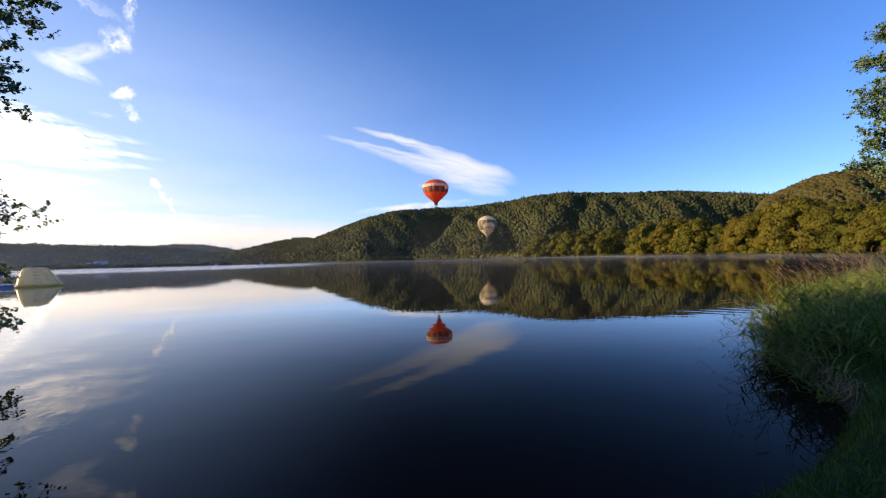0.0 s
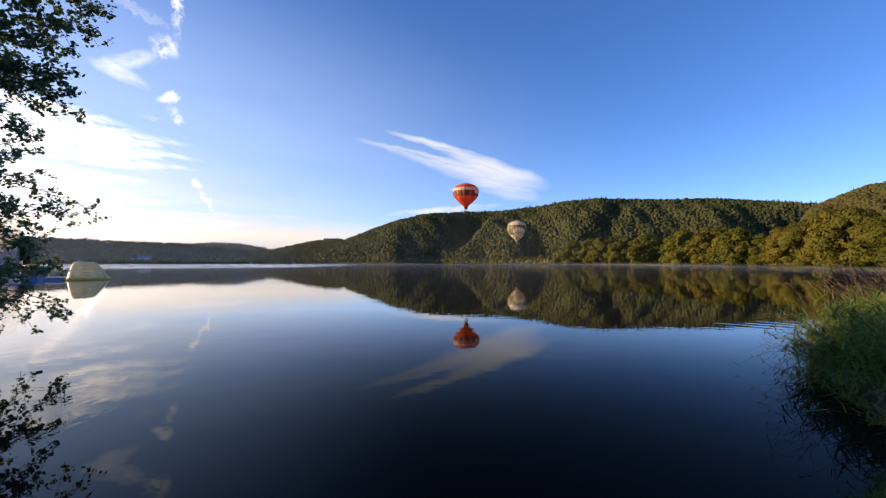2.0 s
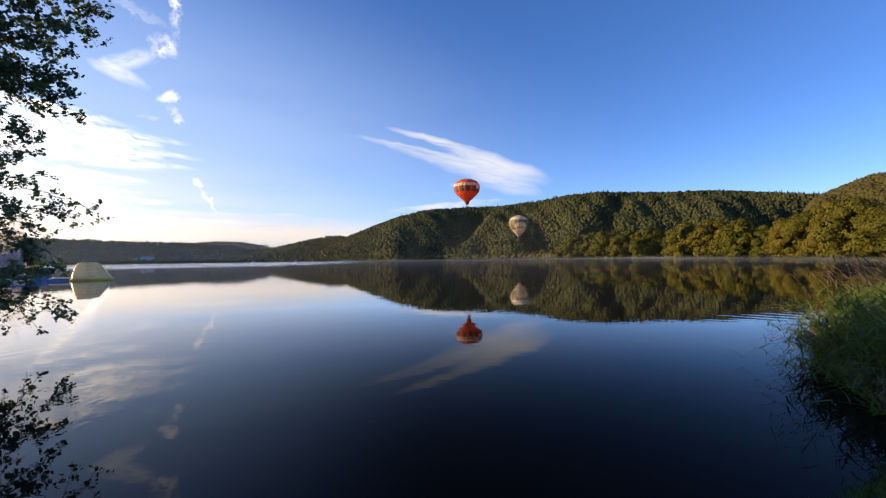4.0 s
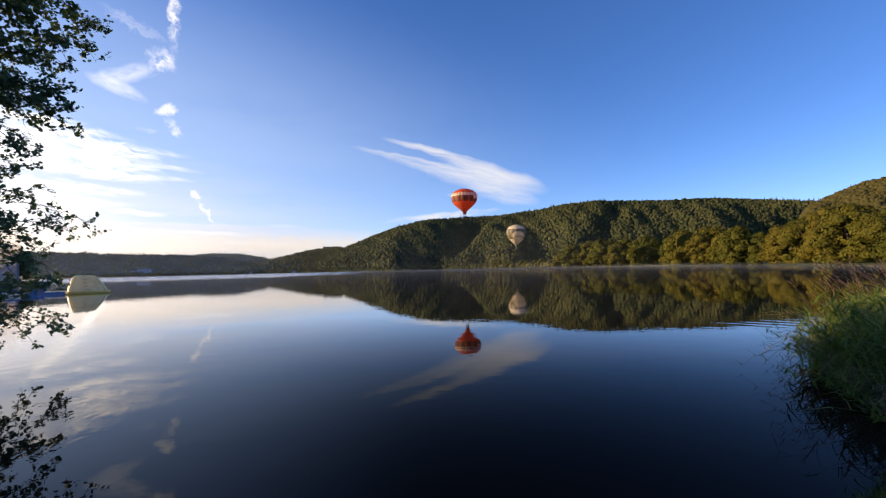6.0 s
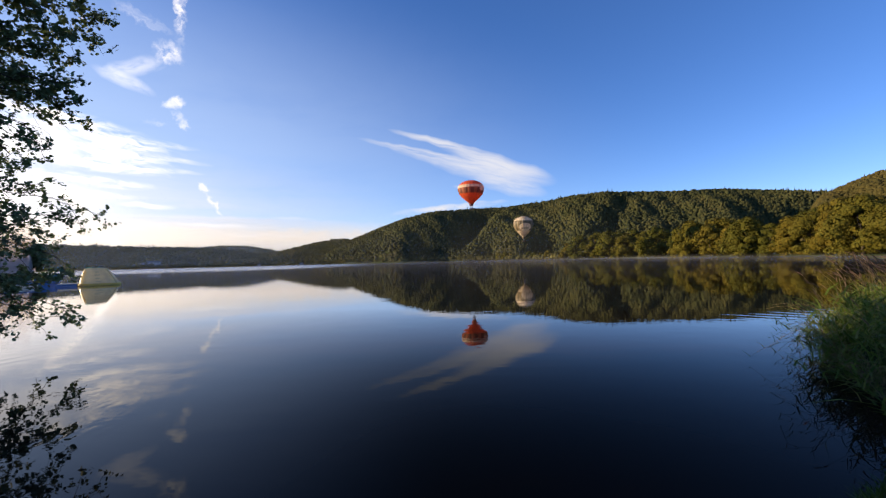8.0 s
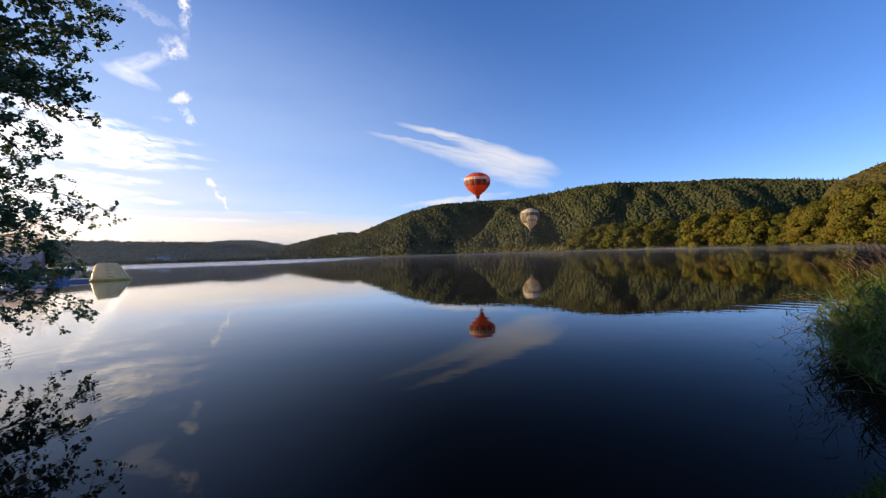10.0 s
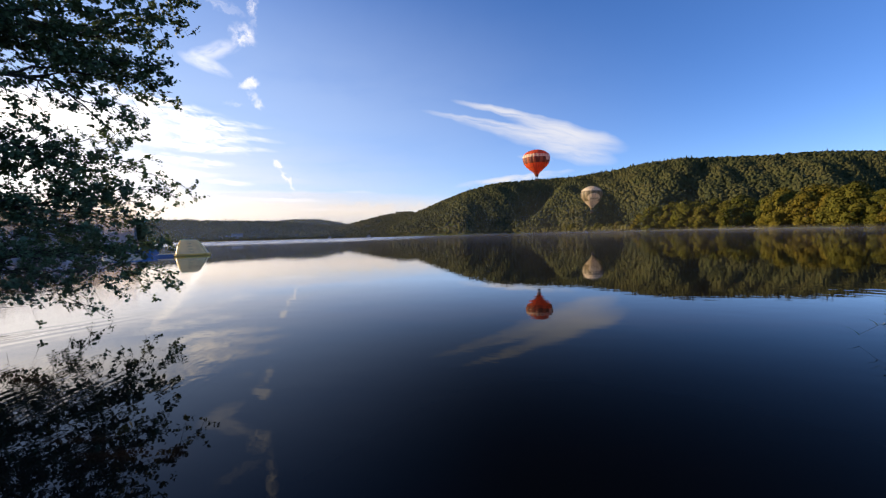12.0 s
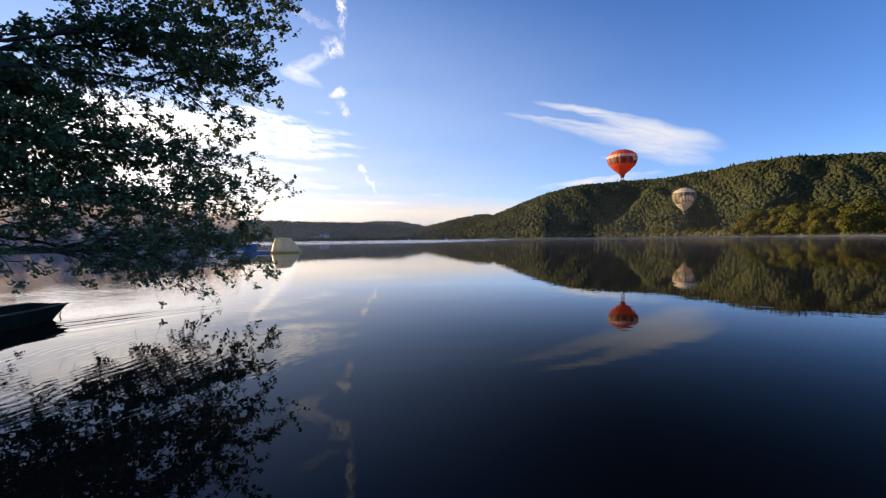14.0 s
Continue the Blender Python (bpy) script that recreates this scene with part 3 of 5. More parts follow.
def land_height(x, y):
    az, r = np.degrees(np.arctan2(x, y)), np.hypot(x, y)
    sr = shore_radius(az)
    behind = np.abs(az) > 100
    inland = np.where(behind, -1e3, r - sr)                       # beyond the far shore
    bank = near_bank(x) - y                                      # on the near bank
    d = np.maximum(inland, np.where(np.abs(x) < 130, bank, np.where((y < 135), 50, -1e3)))
    lake = -1.6 * (1 - np.exp(np.minimum(d, 0) * 0.5))
    lump = 0.05 * np.sin(x * 1.7 + 0.6 * y) * np.sin(y * 2.1) + 0.03 * np.sin(5 * x + 1.1 * y) * np.sin(4.3 * y)
    land = 0.26 * smooth01(d / 0.35) + 0.5 * (1 - np.exp(-np.maximum(d, 0) / 25)) + lump * smooth01(d / 0.5)
    hills = np.max(np.stack(hill_heights(az, r)), axis=0)
    back = np.where(np.abs(az) > 100, 40 * smooth01((r - 300) / 900) * smooth01((np.abs(az) - 100) / 20), 0)
    return np.where(d > 0, land + np.where(inland > 0, hills * smooth01(inland / 60), 0) + back, lake)


def make_land():
    naz = 600
    rad = np.concatenate([[0.0], np.geomspace(0.25, 60, 95), np.geomspace(66, 4600, 85)])
    az = np.linspace(-180, 180, naz, endpoint=False)
    A, Rr = np.meshgrid(az, rad, indexing="ij")
    x, y = Rr * np.sin(np.radians(A)), Rr * np.cos(np.radians(A))
    z = land_height(x, y)
    nr = len(rad)
    v = np.stack([x, y, z], -1).reshape(-1, 3)
    i, j = np.meshgrid(np.arange(naz), np.arange(nr - 1), indexing="ij")
    f = np.stack([i * nr + j, i * nr + j + 1, ((i + 1) % naz) * nr + j + 1, ((i + 1) % naz) * nr + j], -1).reshape(-1, 4)
    ob = new("ground", soup("ground", v, f[:, ::-1], GROUND, True))
    tagged(ob, "grassy lake shore, wooded slopes and lake bed", "ground", kind="structure")


make_land()

bm = bmesh.new()
bmesh.ops.create_circle(bm, cap_ends=True, segments=96, radius=4590)
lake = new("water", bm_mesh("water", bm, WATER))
tagged(lake, "calm dark lake mirroring sky and hills", "lake", kind="structure")

# ---- woods on the hills ----


def wood(name, label, az0, az1, r0, r1, count, size, rng, conifers=0.3, leaves=18, on_hill=2.0, mat=CANOPY, leaf=0.42, sides=4):
    """A closed canopy over a stretch of slope: every crown is a dome or cone of leafy sprays that face outwards."""
    az = rng.uniform(az0, az1, count * 3)
    r = np.sqrt(rng.uniform(r0 * r0, r1 * r1, count * 3)) if r0 > 100 else shore_radius(az) + rng.uniform(r0, r1, count * 3)
    x, y = r * np.sin(np.radians(az)), r * np.cos(np.radians(az))
    h = land_height(x, y)
    h2 = land_height(x * 0.985, y * 0.985)
    idx = np.nonzero((h > on_hill) & (h - h2 > -r * 0.003))[0][:count]     # slopes that face the lake, and crests
    x, y, h = x[idx], y[idx], h[idx]
    k = len(x)
    patch = np.sin(x / 95 + 1.3 * np.sin(y / 120)) + np.sin(y / 70 + x / 160)
    conif = rng.random(k) < conifers * np.where(patch > 0.3, 1.6, 0.5)
    s = size * rng.uniform(0.6, 1.3, k)
    d = rng.normal(size=(k, leaves, 3))
    d /= np.linalg.norm(d, axis=2)[:, :, None]
    d[:, :, 2] = np.abs(d[:, :, 2]) * 1.1 - 0.25
    d[:, :, 1] -= 0.25
    lift = (d[:, :, 2] + 0.25) / 1.1
    dome = d * np.array([1, 1, 0.95]) * rng.uniform(0.75, 1.1, (k, leaves, 1))
    u = rng.uniform(0, 1, (k, leaves)) ** 1.3
    th = rng.uniform(0, 6.283, (k, leaves))
    cone = np.stack([np.cos(th) * (1 - u) * 0.62, np.sin(th) * (1 - u) * 0.62, -0.4 + 2.0 * u], 2)
    off = np.where(conif[:, None, None], cone, dome) * s[:, None, None]
    nrm = np.where(conif[:, None, None], np.stack([np.cos(th), np.sin(th), np.full_like(th, 0.5)], 2), d + np.array([0, 0, 0.15]))
    c = off + np.stack([x, y, h + s * 0.8], 1)[:, None, :]
    sz = (leaf * s)[:, None] * rng.uniform(0.6, 1.25, (k, leaves)) * np.where(conif, 0.7, 1.0)[:, None]
    v, f = leaf_cloud(c.reshape(-1, 3), nrm.reshape(-1, 3), sz.ravel(), rng, sides, stray=0.22)
    ob = new(name, soup(name, v, f, mat))
    return tagged(ob, label, "forest", kind="stuff")


def crowned_wood(name, label, az0, az1, r0, r1, count, size, rng, conifers=0.3, mat=None):
    """A closed canopy seen from afar: every tree is a lumpy dome or a spire of its own."""
    az = rng.uniform(az0, az1, count * 3)
    r = np.sqrt(rng.uniform(r0 * r0, r1 * r1, count * 3))
    x, y = r * np.sin(np.radians(az)), r * np.cos(np.radians(az))
    h = land_height(x, y)
    h2 = land_height(x * 0.985, y * 0.985)
    idx = np.nonzero((h > 2.0) & (h - h2 > -r * 0.003))[0][:count]
    x, y, h = x[idx], y[idx], h[idx]
    k, seg = len(x), 7
    patch = np.sin(x / 95 + 1.3 * np.sin(y / 120)) + np.sin(y / 70 + x / 160)
    conif = (rng.random(k) < conifers * np.where(patch > 0.3, 1.9, 0.4))[:, None]
    sz = size * rng.uniform(0.55, 1.35, k)
    zs = np.where(conif, [-0.5, 0.45, 1.35, 2.2], [-0.45, 0.25, 0.80, 1.08]) * rng.uniform(0.85, 1.2, (k, 1))
    rs = np.where(conif, [0.62, 0.44, 0.20, 0.0], [0.80, 1.0, 0.66, 0.0])
    th = rng.uniform(0, 6.283, (k, 1, 1)) + np.arange(seg)[None, None, :] / seg * 6.283
    ring = rs[:, :3, None] * rng.uniform(0.72, 1.25, (k, 3, seg))
    v = np.zeros((k, 3 * seg + 1, 3))
    v[:, :-1, 0] = (ring * np.cos(th)).reshape(k, -1)
    v[:, :-1, 1] = (ring * np.sin(th)).reshape(k, -1)
    v[:, :-1, 2] = (zs[:, :3, None] + rng.normal(0, 0.10, (k, 3, seg))).reshape(k, -1)
    v[:, -1, 2] = zs[:, 3]
    v = v * sz[:, None, None] + np.stack([x, y, h + sz * 0.8], 1)[:, None, :]
    j = np.arange(seg)
    n = (j + 1) % seg
    f = np.concatenate([np.concatenate([np.stack([q * seg + j, q * seg + n, (q + 1) * seg + n], 1), np.stack([q * seg + j, (q + 1) * seg + n, (q + 1) * seg + j], 1)]) for q in (0, 1)]
                       + [np.stack([2 * seg + j, 2 * seg + n, np.full(seg, 3 * seg)], 1)])
    faces = (f[None] + (np.arange(k) * (3 * seg + 1))[:, None, None]).reshape(-1, 3)
    ob = new(name, soup(name, v.reshape(-1, 3), faces, mat))
    return tagged(ob, label, "forest", kind="stuff")


rng = np.random.default_rng(11)
crowned_wood("forest", "dense mixed forest on the long hill", -20, 39, 930, 1560, 31000, 3.7, rng, 0.14, CROWNS)
crowned_wood("forest", "smooth brownish mixed wood on the hill by the shore", 29, 62, 300, 900, 13500, 2.5, rng, 0.03, SUNNY_CROWNS)
wood("forest", "dark wood on the low hill across the lake", -29, -14, 1350, 2200, 3500, 6.0, rng, 0.12, 14, leaf=0.48, sides=3)
wood("forest", "dark wood along the far low ridge", -80, -20, 1380, 2600, 7000, 8.0, rng, 0.08, 14, leaf=0.50, sides=3)
wood("forest", "distant wooded hill", -39, -22, 3300, 4500, 2200, 13.0, rng, 0.05, 12, leaf=0.48, sides=3)
# ---- trees ----


def shore_tree(name, label, height, spread, rng, n_clumps=46, per=62, leaf=0.42, bushy=False):
    """A broad-leaved tree: trunk, limbs and a crown of many leaf sprays with gaps between its lobes."""
    t = thing(name, label, "tree", "trees on the shore")
    wood_pile = Pile()
    top = height * 0.75
    trunk = bent((0, 0, -0.6), (rng.normal(0, 0.4), rng.normal(0, 0.4), top), 0, 0.02, 7, rng)
    part("trunk", tube(trunk, np.linspace(height * 0.022, height * 0.006, 7), 7, BARK, "trunk"), None, t)
    leaves = Pile()
    cs, ns, ss = [], [], []
    low = 0.04 if bushy else 0.12
    for i in range(n_clumps):
        zz = low + (0.97 - low) * ((i + rng.random()) / n_clumps)
        prof = math.sin(math.pi * min(1, 0.16 + 0.84 * zz) ** 0.9) ** 0.7
        th = rng.uniform(0, 6.283)
        rad = spread * prof * rng.uniform(0.45, 0.8)
        c = np.array([math.cos(th) * rad, math.sin(th) * rad, zz * height])
        limb_z = max(0.3, zz * height - rad * rng.uniform(0.25, 0.5))
        v, f = tube_arrays(bent((0, 0, min(limb_z, top)), c, 0.1, 0.03, 5, rng), np.linspace(0.10, 0.025, 5) * height / 18, 4)
        wood_pile.put(v, f)
        R = spread * rng.uniform(0.16, 0.34)
        p = rng.normal(size=(per, 3))
        p /= np.linalg.norm(p, axis=1)[:, None]
        rr = R * rng.uniform(0.86, 1.04, (per, 1))
        off = p * rr * np.array([[1.15, 1.15, 0.72]])
        off[:, 2] -= 0.10 * np.hypot(off[:, 0], off[:, 1])
        cs.append(c + off)
        o = c - np.array([0, 0, height * 0.42])
        o = o / np.linalg.norm(o)
        ns.append(p * 1.0 + o[None] * 0.35 + np.array([[0, 0, 0.15]]))
        ss.append(leaf * 1.12 * rng.uniform(0.6, 1.3, per))
    v, f = leaf_cloud(np.concatenate(cs), np.concatenate(ns), np.concatenate(ss), rng, stray=0.26)
    part("limb", wood_pile.mesh("limb", BARK), None, t)
    part("crown", soup("crown", v, f, SHORE_LEAF), None, t, kind="stuff")
    return t


rng = np.random.default_rng(5)
TREE_KINDS, HEIGHTS = [], []
for h, w, per, leaf in ((18, 9.0, 420, 0.43), (17, 10.5, 420, 0.45), (20, 9.0, 420, 0.44), (15, 9.5, 420, 0.42), (19, 10.5, 420, 0.46),
                        (18, 9.0, 800, 0.32), (16, 10.0, 800, 0.32), (19, 9.5, 800, 0.33)):
    TREE_KINDS.append(shore_tree("shore_tree", "broad-leaved tree in yellow-green summer leaf on the lake shore", h, w, rng, 34, int(per * 0.52), leaf, True))
    HEIGHTS.append(h)


def stand_tree(k, az, r, top_el, first=[0] * 8):
    """Puts a tree of kind k at a bearing and distance, grown to reach top_el degrees."""
    x, y = r * math.sin(radians(az)), r * math.cos(radians(az))
    z = float(land_height(np.array([x]), np.array([y]))[0])
    want = max(5.0, math.tan(radians(top_el)) * r + EYE.z - z)
    s = want / HEIGHTS[k]
    m = pose(x, y, z - 0.1, 0, 0, rng.uniform(0, 360))
    ob = TREE_KINDS[k]
    if not first[k]:
        first[k] = 1
        ob.matrix_basis = m @ Matrix.Scale(s, 4)
        ob.scale = (s, s, s)
        return ob
    ob2 = copy_thing(ob, m)
    ob2.scale = (s * rng.uniform(0.95, 1.15),) * 2 + (s,)
    return ob2


# the bright row on the near shore, then the row behind it
TOPS = ((10.4, 11.5, 14.1, 17.4, 19.8, 22.8, 24.5, 27.3, 29.9, 31.6, 33.7, 35.1, 37.2, 39.6, 42.3, 46), (2.0, 2.5, 2.9, 2.95, 3.4, 3.1, 3.55, 3.75, 3.75, 3.25, 3.4, 4.5, 5.2, 4.8, 4.2, 4.3))
for i, az in enumerate(np.arange(10.7, 46.0, 1.75)):
    el = np.interp(az, *TOPS)
    stand_tree(i % 5 if az < 31 else 5 + i % 3, az + rng.uniform(-0.4, 0.4), float(shore_radius(az)) * 1.02 + rng.uniform(3, 26), el * (0.82, 1.0, 0.92, 1.02, 0.86)[i % 5])
for i, az in enumerate((12.6, 14.6, 16.8, 18.8, 21.0, 24.6, 27.3, 29.8, 35.4, 37.2, 39.4, 41.6, 43.8, 46.0)):
    el = np.interp(az, *TOPS)
    stand_tree((i + 2) % 5 if az < 34 else 5 + i % 3, az, float(shore_radius(az)) * 1.1 + 24, el * rng.uniform(0.92, 1.02))
# low growth at the foot of the long hill
for i, az in enumerate((2.6, 3.4, 4.3, 5.2, 6.4, 7.0, 7.9, 8.8, 9.7, 10.4)):
    stand_tree((1, 3)[i % 2], az, float(shore_radius(az)) + 10, (0.8, 1.0, 0.75, 0.7, 0.95, 0.8)[i % 6])
wood("shore_wood", "dark trees along the far shore", -56, -19, 1290, 1400, 700, 6.0, rng, 0.1, 40, on_hill=0.2)
wood("shore_wood", "low trees and bushes lining the far shore", -46, 10, 3, 30, 1100, 4.2, rng, 0.05, 34, on_hill=0.1)
wood("shore_wood", "lighter trees along the foot of the hill", -19, 11, 760, 985, 1500, 4.5, rng, 0.1, 40, on_hill=0.2)
wood("shore_wood", "misty trees on the shaded shore", -98, -47.6, 225, 430, 1100, 9.5, rng, 0.0, 40, on_hill=0.2)


# trees added out of view on the left, to shade the near bank
for x, y, h in ((-24, -6, 12), (-30, -13, 14), (-34, -3, 15), (-27, -21, 14), (-40, -14, 15), (-20, -15, 12), (-44, -25, 16), (-36, -30, 15), (-14, -22, 12), (-29, 3, 12)):
    ob = copy_thing(TREE_KINDS[0], pose(x, y, 0.3, 0, 0, x * 7))
    ob.scale = (h / 18,) * 3
    tagged(ob, "unseen broad-leaved tree added on the bank to cast shade", group="trees on the near bank")


def near_tree(name, label, root, top, boughs, sprays, rng, leaf=0.038, leaves=1280, reach=2.1, droop=0.22):
    """A tree seen close by: trunk, main boughs, side branches that end in sprays of shoots, twiglets and single leaves."""
    t = thing(name, label, "tree")
    root, top = np.asarray(root, float), np.asarray(top, float)
    trunk = bent(root, top, 0, 0.012, 12, rng)
    part("trunk", tube(trunk, np.linspace(0.26, 0.05, 12), 10, BARK, "trunk"), None, t)
    joints, radii = [trunk[4:]], [np.linspace(0.16, 0.05, 8)]
    for line, thick in boughs:
        line = [np.asarray(p, float) for p in line]
        first = line[0]
        k = np.clip((first[2] - 0.30 * np.linalg.norm(first[:2] - root[:2]) - root[2]) / (top[2] - root[2]), 0.10, 0.97)
        line = [root + (top - root) * k] + line
        pts = np.concatenate([bent(p, q, 0.0, 0.0, 7)[:-1] for p, q in zip(line[:-1], line[1:])] + [line[-1][None]])
        for _ in range(3):
            pts[1:-1] = 0.25 * pts[:-2] + 0.5 * pts[1:-1] + 0.25 * pts[2:]
        pts[2:-1] += rng.normal(0, 0.022, pts[2:-1].shape)
        rad = np.linspace(thick * 0.72, 0.010, len(pts))
        part("limb", tube(pts, rad, 7, BARK, "limb"), None, t)
        joints.append(pts[3:])
        radii.append(rad[3:])
    joints, radii = np.concatenate(joints), np.concatenate(radii)
    cs, ns, ss = [], [], []
    twigs = Pile()
    for tip, fluff in sprays:
        tip = np.asarray(tip, float)
        # the branch leaves the bough nearest to it, on the trunk's side
        inward = root + (top - root) * 0.5 - tip
        inward[2] *= 0.3
        inward /= np.linalg.norm(inward)
        want = tip + inward * reach * 0.95 + np.array([0, 0, -0.15])
        j = int(np.argmin(np.linalg.norm(joints - want, axis=1)))
        base = joints[j]
        L = np.linalg.norm(tip - base)
        n = 12
        branch = bent(base, tip, L * 0.06, 0.014, n, rng)
        part("branch", tube(branch, np.linspace(min(radii[j], 0.012 + 0.008 * L), 0.004, n), 5, BARK, "branch"), None, t)
        lens = np.linspace(0, L, n)
        grown = min(L * 0.92, reach)
        m = max(5, int(11 * grown / 1.9))
        shoots, size = [branch[-4:]], [0.5]
        for q in range(m):
            u = L - grown + grown * (q + rng.random()) / m
            i = min(n - 2, int(u / L * (n - 1)))
            p0 = branch[i] + (branch[i + 1] - branch[i]) * (u / L * (n - 1) - i)
            ahead = branch[i + 1] - branch[i]
            ahead /= np.linalg.norm(ahead)
            side = np.cross(ahead, (0, 0, 1.0)) * (1 if q % 2 else -1)
            way = ahead * rng.uniform(0.6, 1.0) + side * rng.uniform(0.3, 0.9) + np.array([0, 0, rng.normal(0.02, 0.48)])
            way /= np.linalg.norm(way)
            ln = rng.uniform(0.45, 1.0) * (1.15 - 0.5 * u / L)
            shoot = bent(p0, p0 + way * ln - np.array([0, 0, ln * droop]), ln * 0.08, 0.03, 5, rng)
            twigs.put(*tube_arrays(shoot, np.linspace(0.007, 0.0025, 5), 4))
            shoots.append(shoot)
            size.append(ln)
        size = np.array(size) / np.sum(size)
        for shoot, share in zip(shoots, size):
            # leaves sit in tufts on short twiglets
            for w in range(max(1, int(leaves * fluff * share / 12 + rng.random()))):
                u = rng.uniform(0.1, 1.0) ** 0.8 * (len(shoot) - 1)
                a = min(len(shoot) - 2, int(u))
                o = shoot[a] + (shoot[a + 1] - shoot[a]) * (u - a)
                g = rng.normal(0, 1, 3) * (0.125, 0.125, 0.09)
                twigs.put(*tube_arrays(np.stack([o, o + g * 0.5, o + g]), [0.003, 0.0025, 0.002], 3))
                c = o + g * rng.uniform(0.3, 1.2, (12, 1)) + rng.normal(0, 0.036, (12, 3))
                cs.append(c)
                ns.append(np.tile((0, 0, 1.0), (12, 1)) + rng.normal(0, 0.45, (12, 3)))
                ss.append(leaf * rng.uniform(0.6, 1.25, 12))
    v, f = leaf_cloud(np.concatenate(cs), np.concatenate(ns), np.concatenate(ss), rng, 6)
    part("twig", twigs.mesh("twig", BARK), None, t, kind="stuff")
    part("leaves", soup("leaves", v, f, NEAR_LEAF), None, t, kind="stuff")
    return t


def seen(az, el, d):
    return polar(az, el, d, LAST_EYE)


def depth(k):
    """Branches stand in depth as the crown is round: some nearer, some farther off."""
    return 11.3 + 0.9 * math.sin(2.4 * k) + 0.3 * math.sin(0.9 * k + 1)


rng = np.random.default_rng(21)
# bearing, height in degrees and leafiness of the sprays
TOP_TIER = ((-41.5, 26.0, 0.94), (-43.8, 24.1, 1), (-45.6, 25.5, 1.1), (-44.8, 21.7, 1), (-48.0, 23.5, 0.62), (-48.7, 20.6, 0.56), (-46.4, 19.2, 0.66), (-43.9, 18.0, 0.94), (-50.9, 24.3, 0.56), (-51.5, 21.6, 0.56), (-53.6, 22.8, 0.51),
            (-55.2, 20.1, 0.8), (-56.6, 23.4, 0.41), (-57.7, 21.1, 0.53), (-60.9, 21.6, 0.87), (-63.5, 17.8, 0.61), (-52.1, 19.0, 0.41), (-55.8, 17.6, 0.61), (-44.3, 28.5, 1), (-49.1, 28.2, 0.56), (-54.5, 27.0, 0.47), (-60.3, 26.0, 0.69))
MIDDLE_TIER = ((-45.5, 16.4, 0.42), (-45.9, 13.9, 0.65), (-47.4, 11.6, 0.7), (-48.4, 9.6, 0.45), (-57.6, 15.4, 0.66), (-60.1, 15.7, 1.1), (-62.4, 13.7, 1.4), (-64.8, 14.3, 1.4), (-66.4, 12.0, 1.5), (-63.3, 11.5, 1.5), (-59.8, 12.8, 1.1), (-55.9, 13.4, 0.26),
               (-54.3, 14.4, 0.14), (-64.9, 9.7, 1.2), (-61.2, 9.6, 1.1), (-57.9, 10.3, 0.9), (-54.4, 10.9, 0.7), (-51.8, 10.0, 0.52), (-62.5, 7.3, 1.2), (-66.2, 7.0, 1.2), (-56.5, 7.8, 1), (-59.0, 7.1, 1), (-51.8, 7.8, 0.6), (-48.7, 7.4, 0.6), (-65.9, 8.5, 1.1), (-63.6, 6.2, 1.1), (-61.8, 8.4, 0.9), (-65.0, 5.6, 1), (-46.6, 17.4, 0.12), (-47.0, 15.0, 0.11), (-44.6, 19.8, 0.63))
SHELF = ((-41.6, 6.6, 0.37), (-44.2, 6.9, 0.44), (-46.1, 5.5, 0.51), (-48.5, 5.1, 0.51), (-44.9, 2.9, 0.5), (-47.3, 2.9, 0.46), (-51.3, 5.7, 0.56), (-54.0, 4.9, 0.62), (-57.1, 4.8, 0.67), (-60.4, 4.7, 0.67), (-63.4, 4.8, 0.67), (-65.8, 4.4, 0.67),
         (-49.7, 1.6, 0.46), (-52.5, 2.5, 0.62), (-55.7, 2.5, 0.39), (-59.1, 2.4, 0.39), (-61.8, 2.7, 0.39), (-63.9, 1.8, 0.39))
LOW_SHELF = ((-44.3, 0.5, 0.53), (-46.8, -0.1, 0.4), (-51.4, 0.0, 0.37), (-54.1, 0.3, 0.4), (-57.2, 0.7, 0.54), (-43.8, -2.9, 0.49), (-45.6, -3.5, 0.42), (-48.6, -2.7, 0.37), (-51.5, -4.5, 0.32), (-54.2, -2.2, 0.37), (-55.8, -3.0, 0.32),
             (-51.3, -5.4, 0.19), (-65.2, -2.5, 0.16), (-66.8, -2.9, 0.19), (-52.6, -3.2, 0.27), (-57.0, -3.6, 0), (-59.5, -2.6, 0))
NEAR_SPRAYS = [(seen(a, e, depth(k)), w) for k, (a, e, w) in enumerate(TOP_TIER + MIDDLE_TIER + SHELF + LOW_SHELF)]
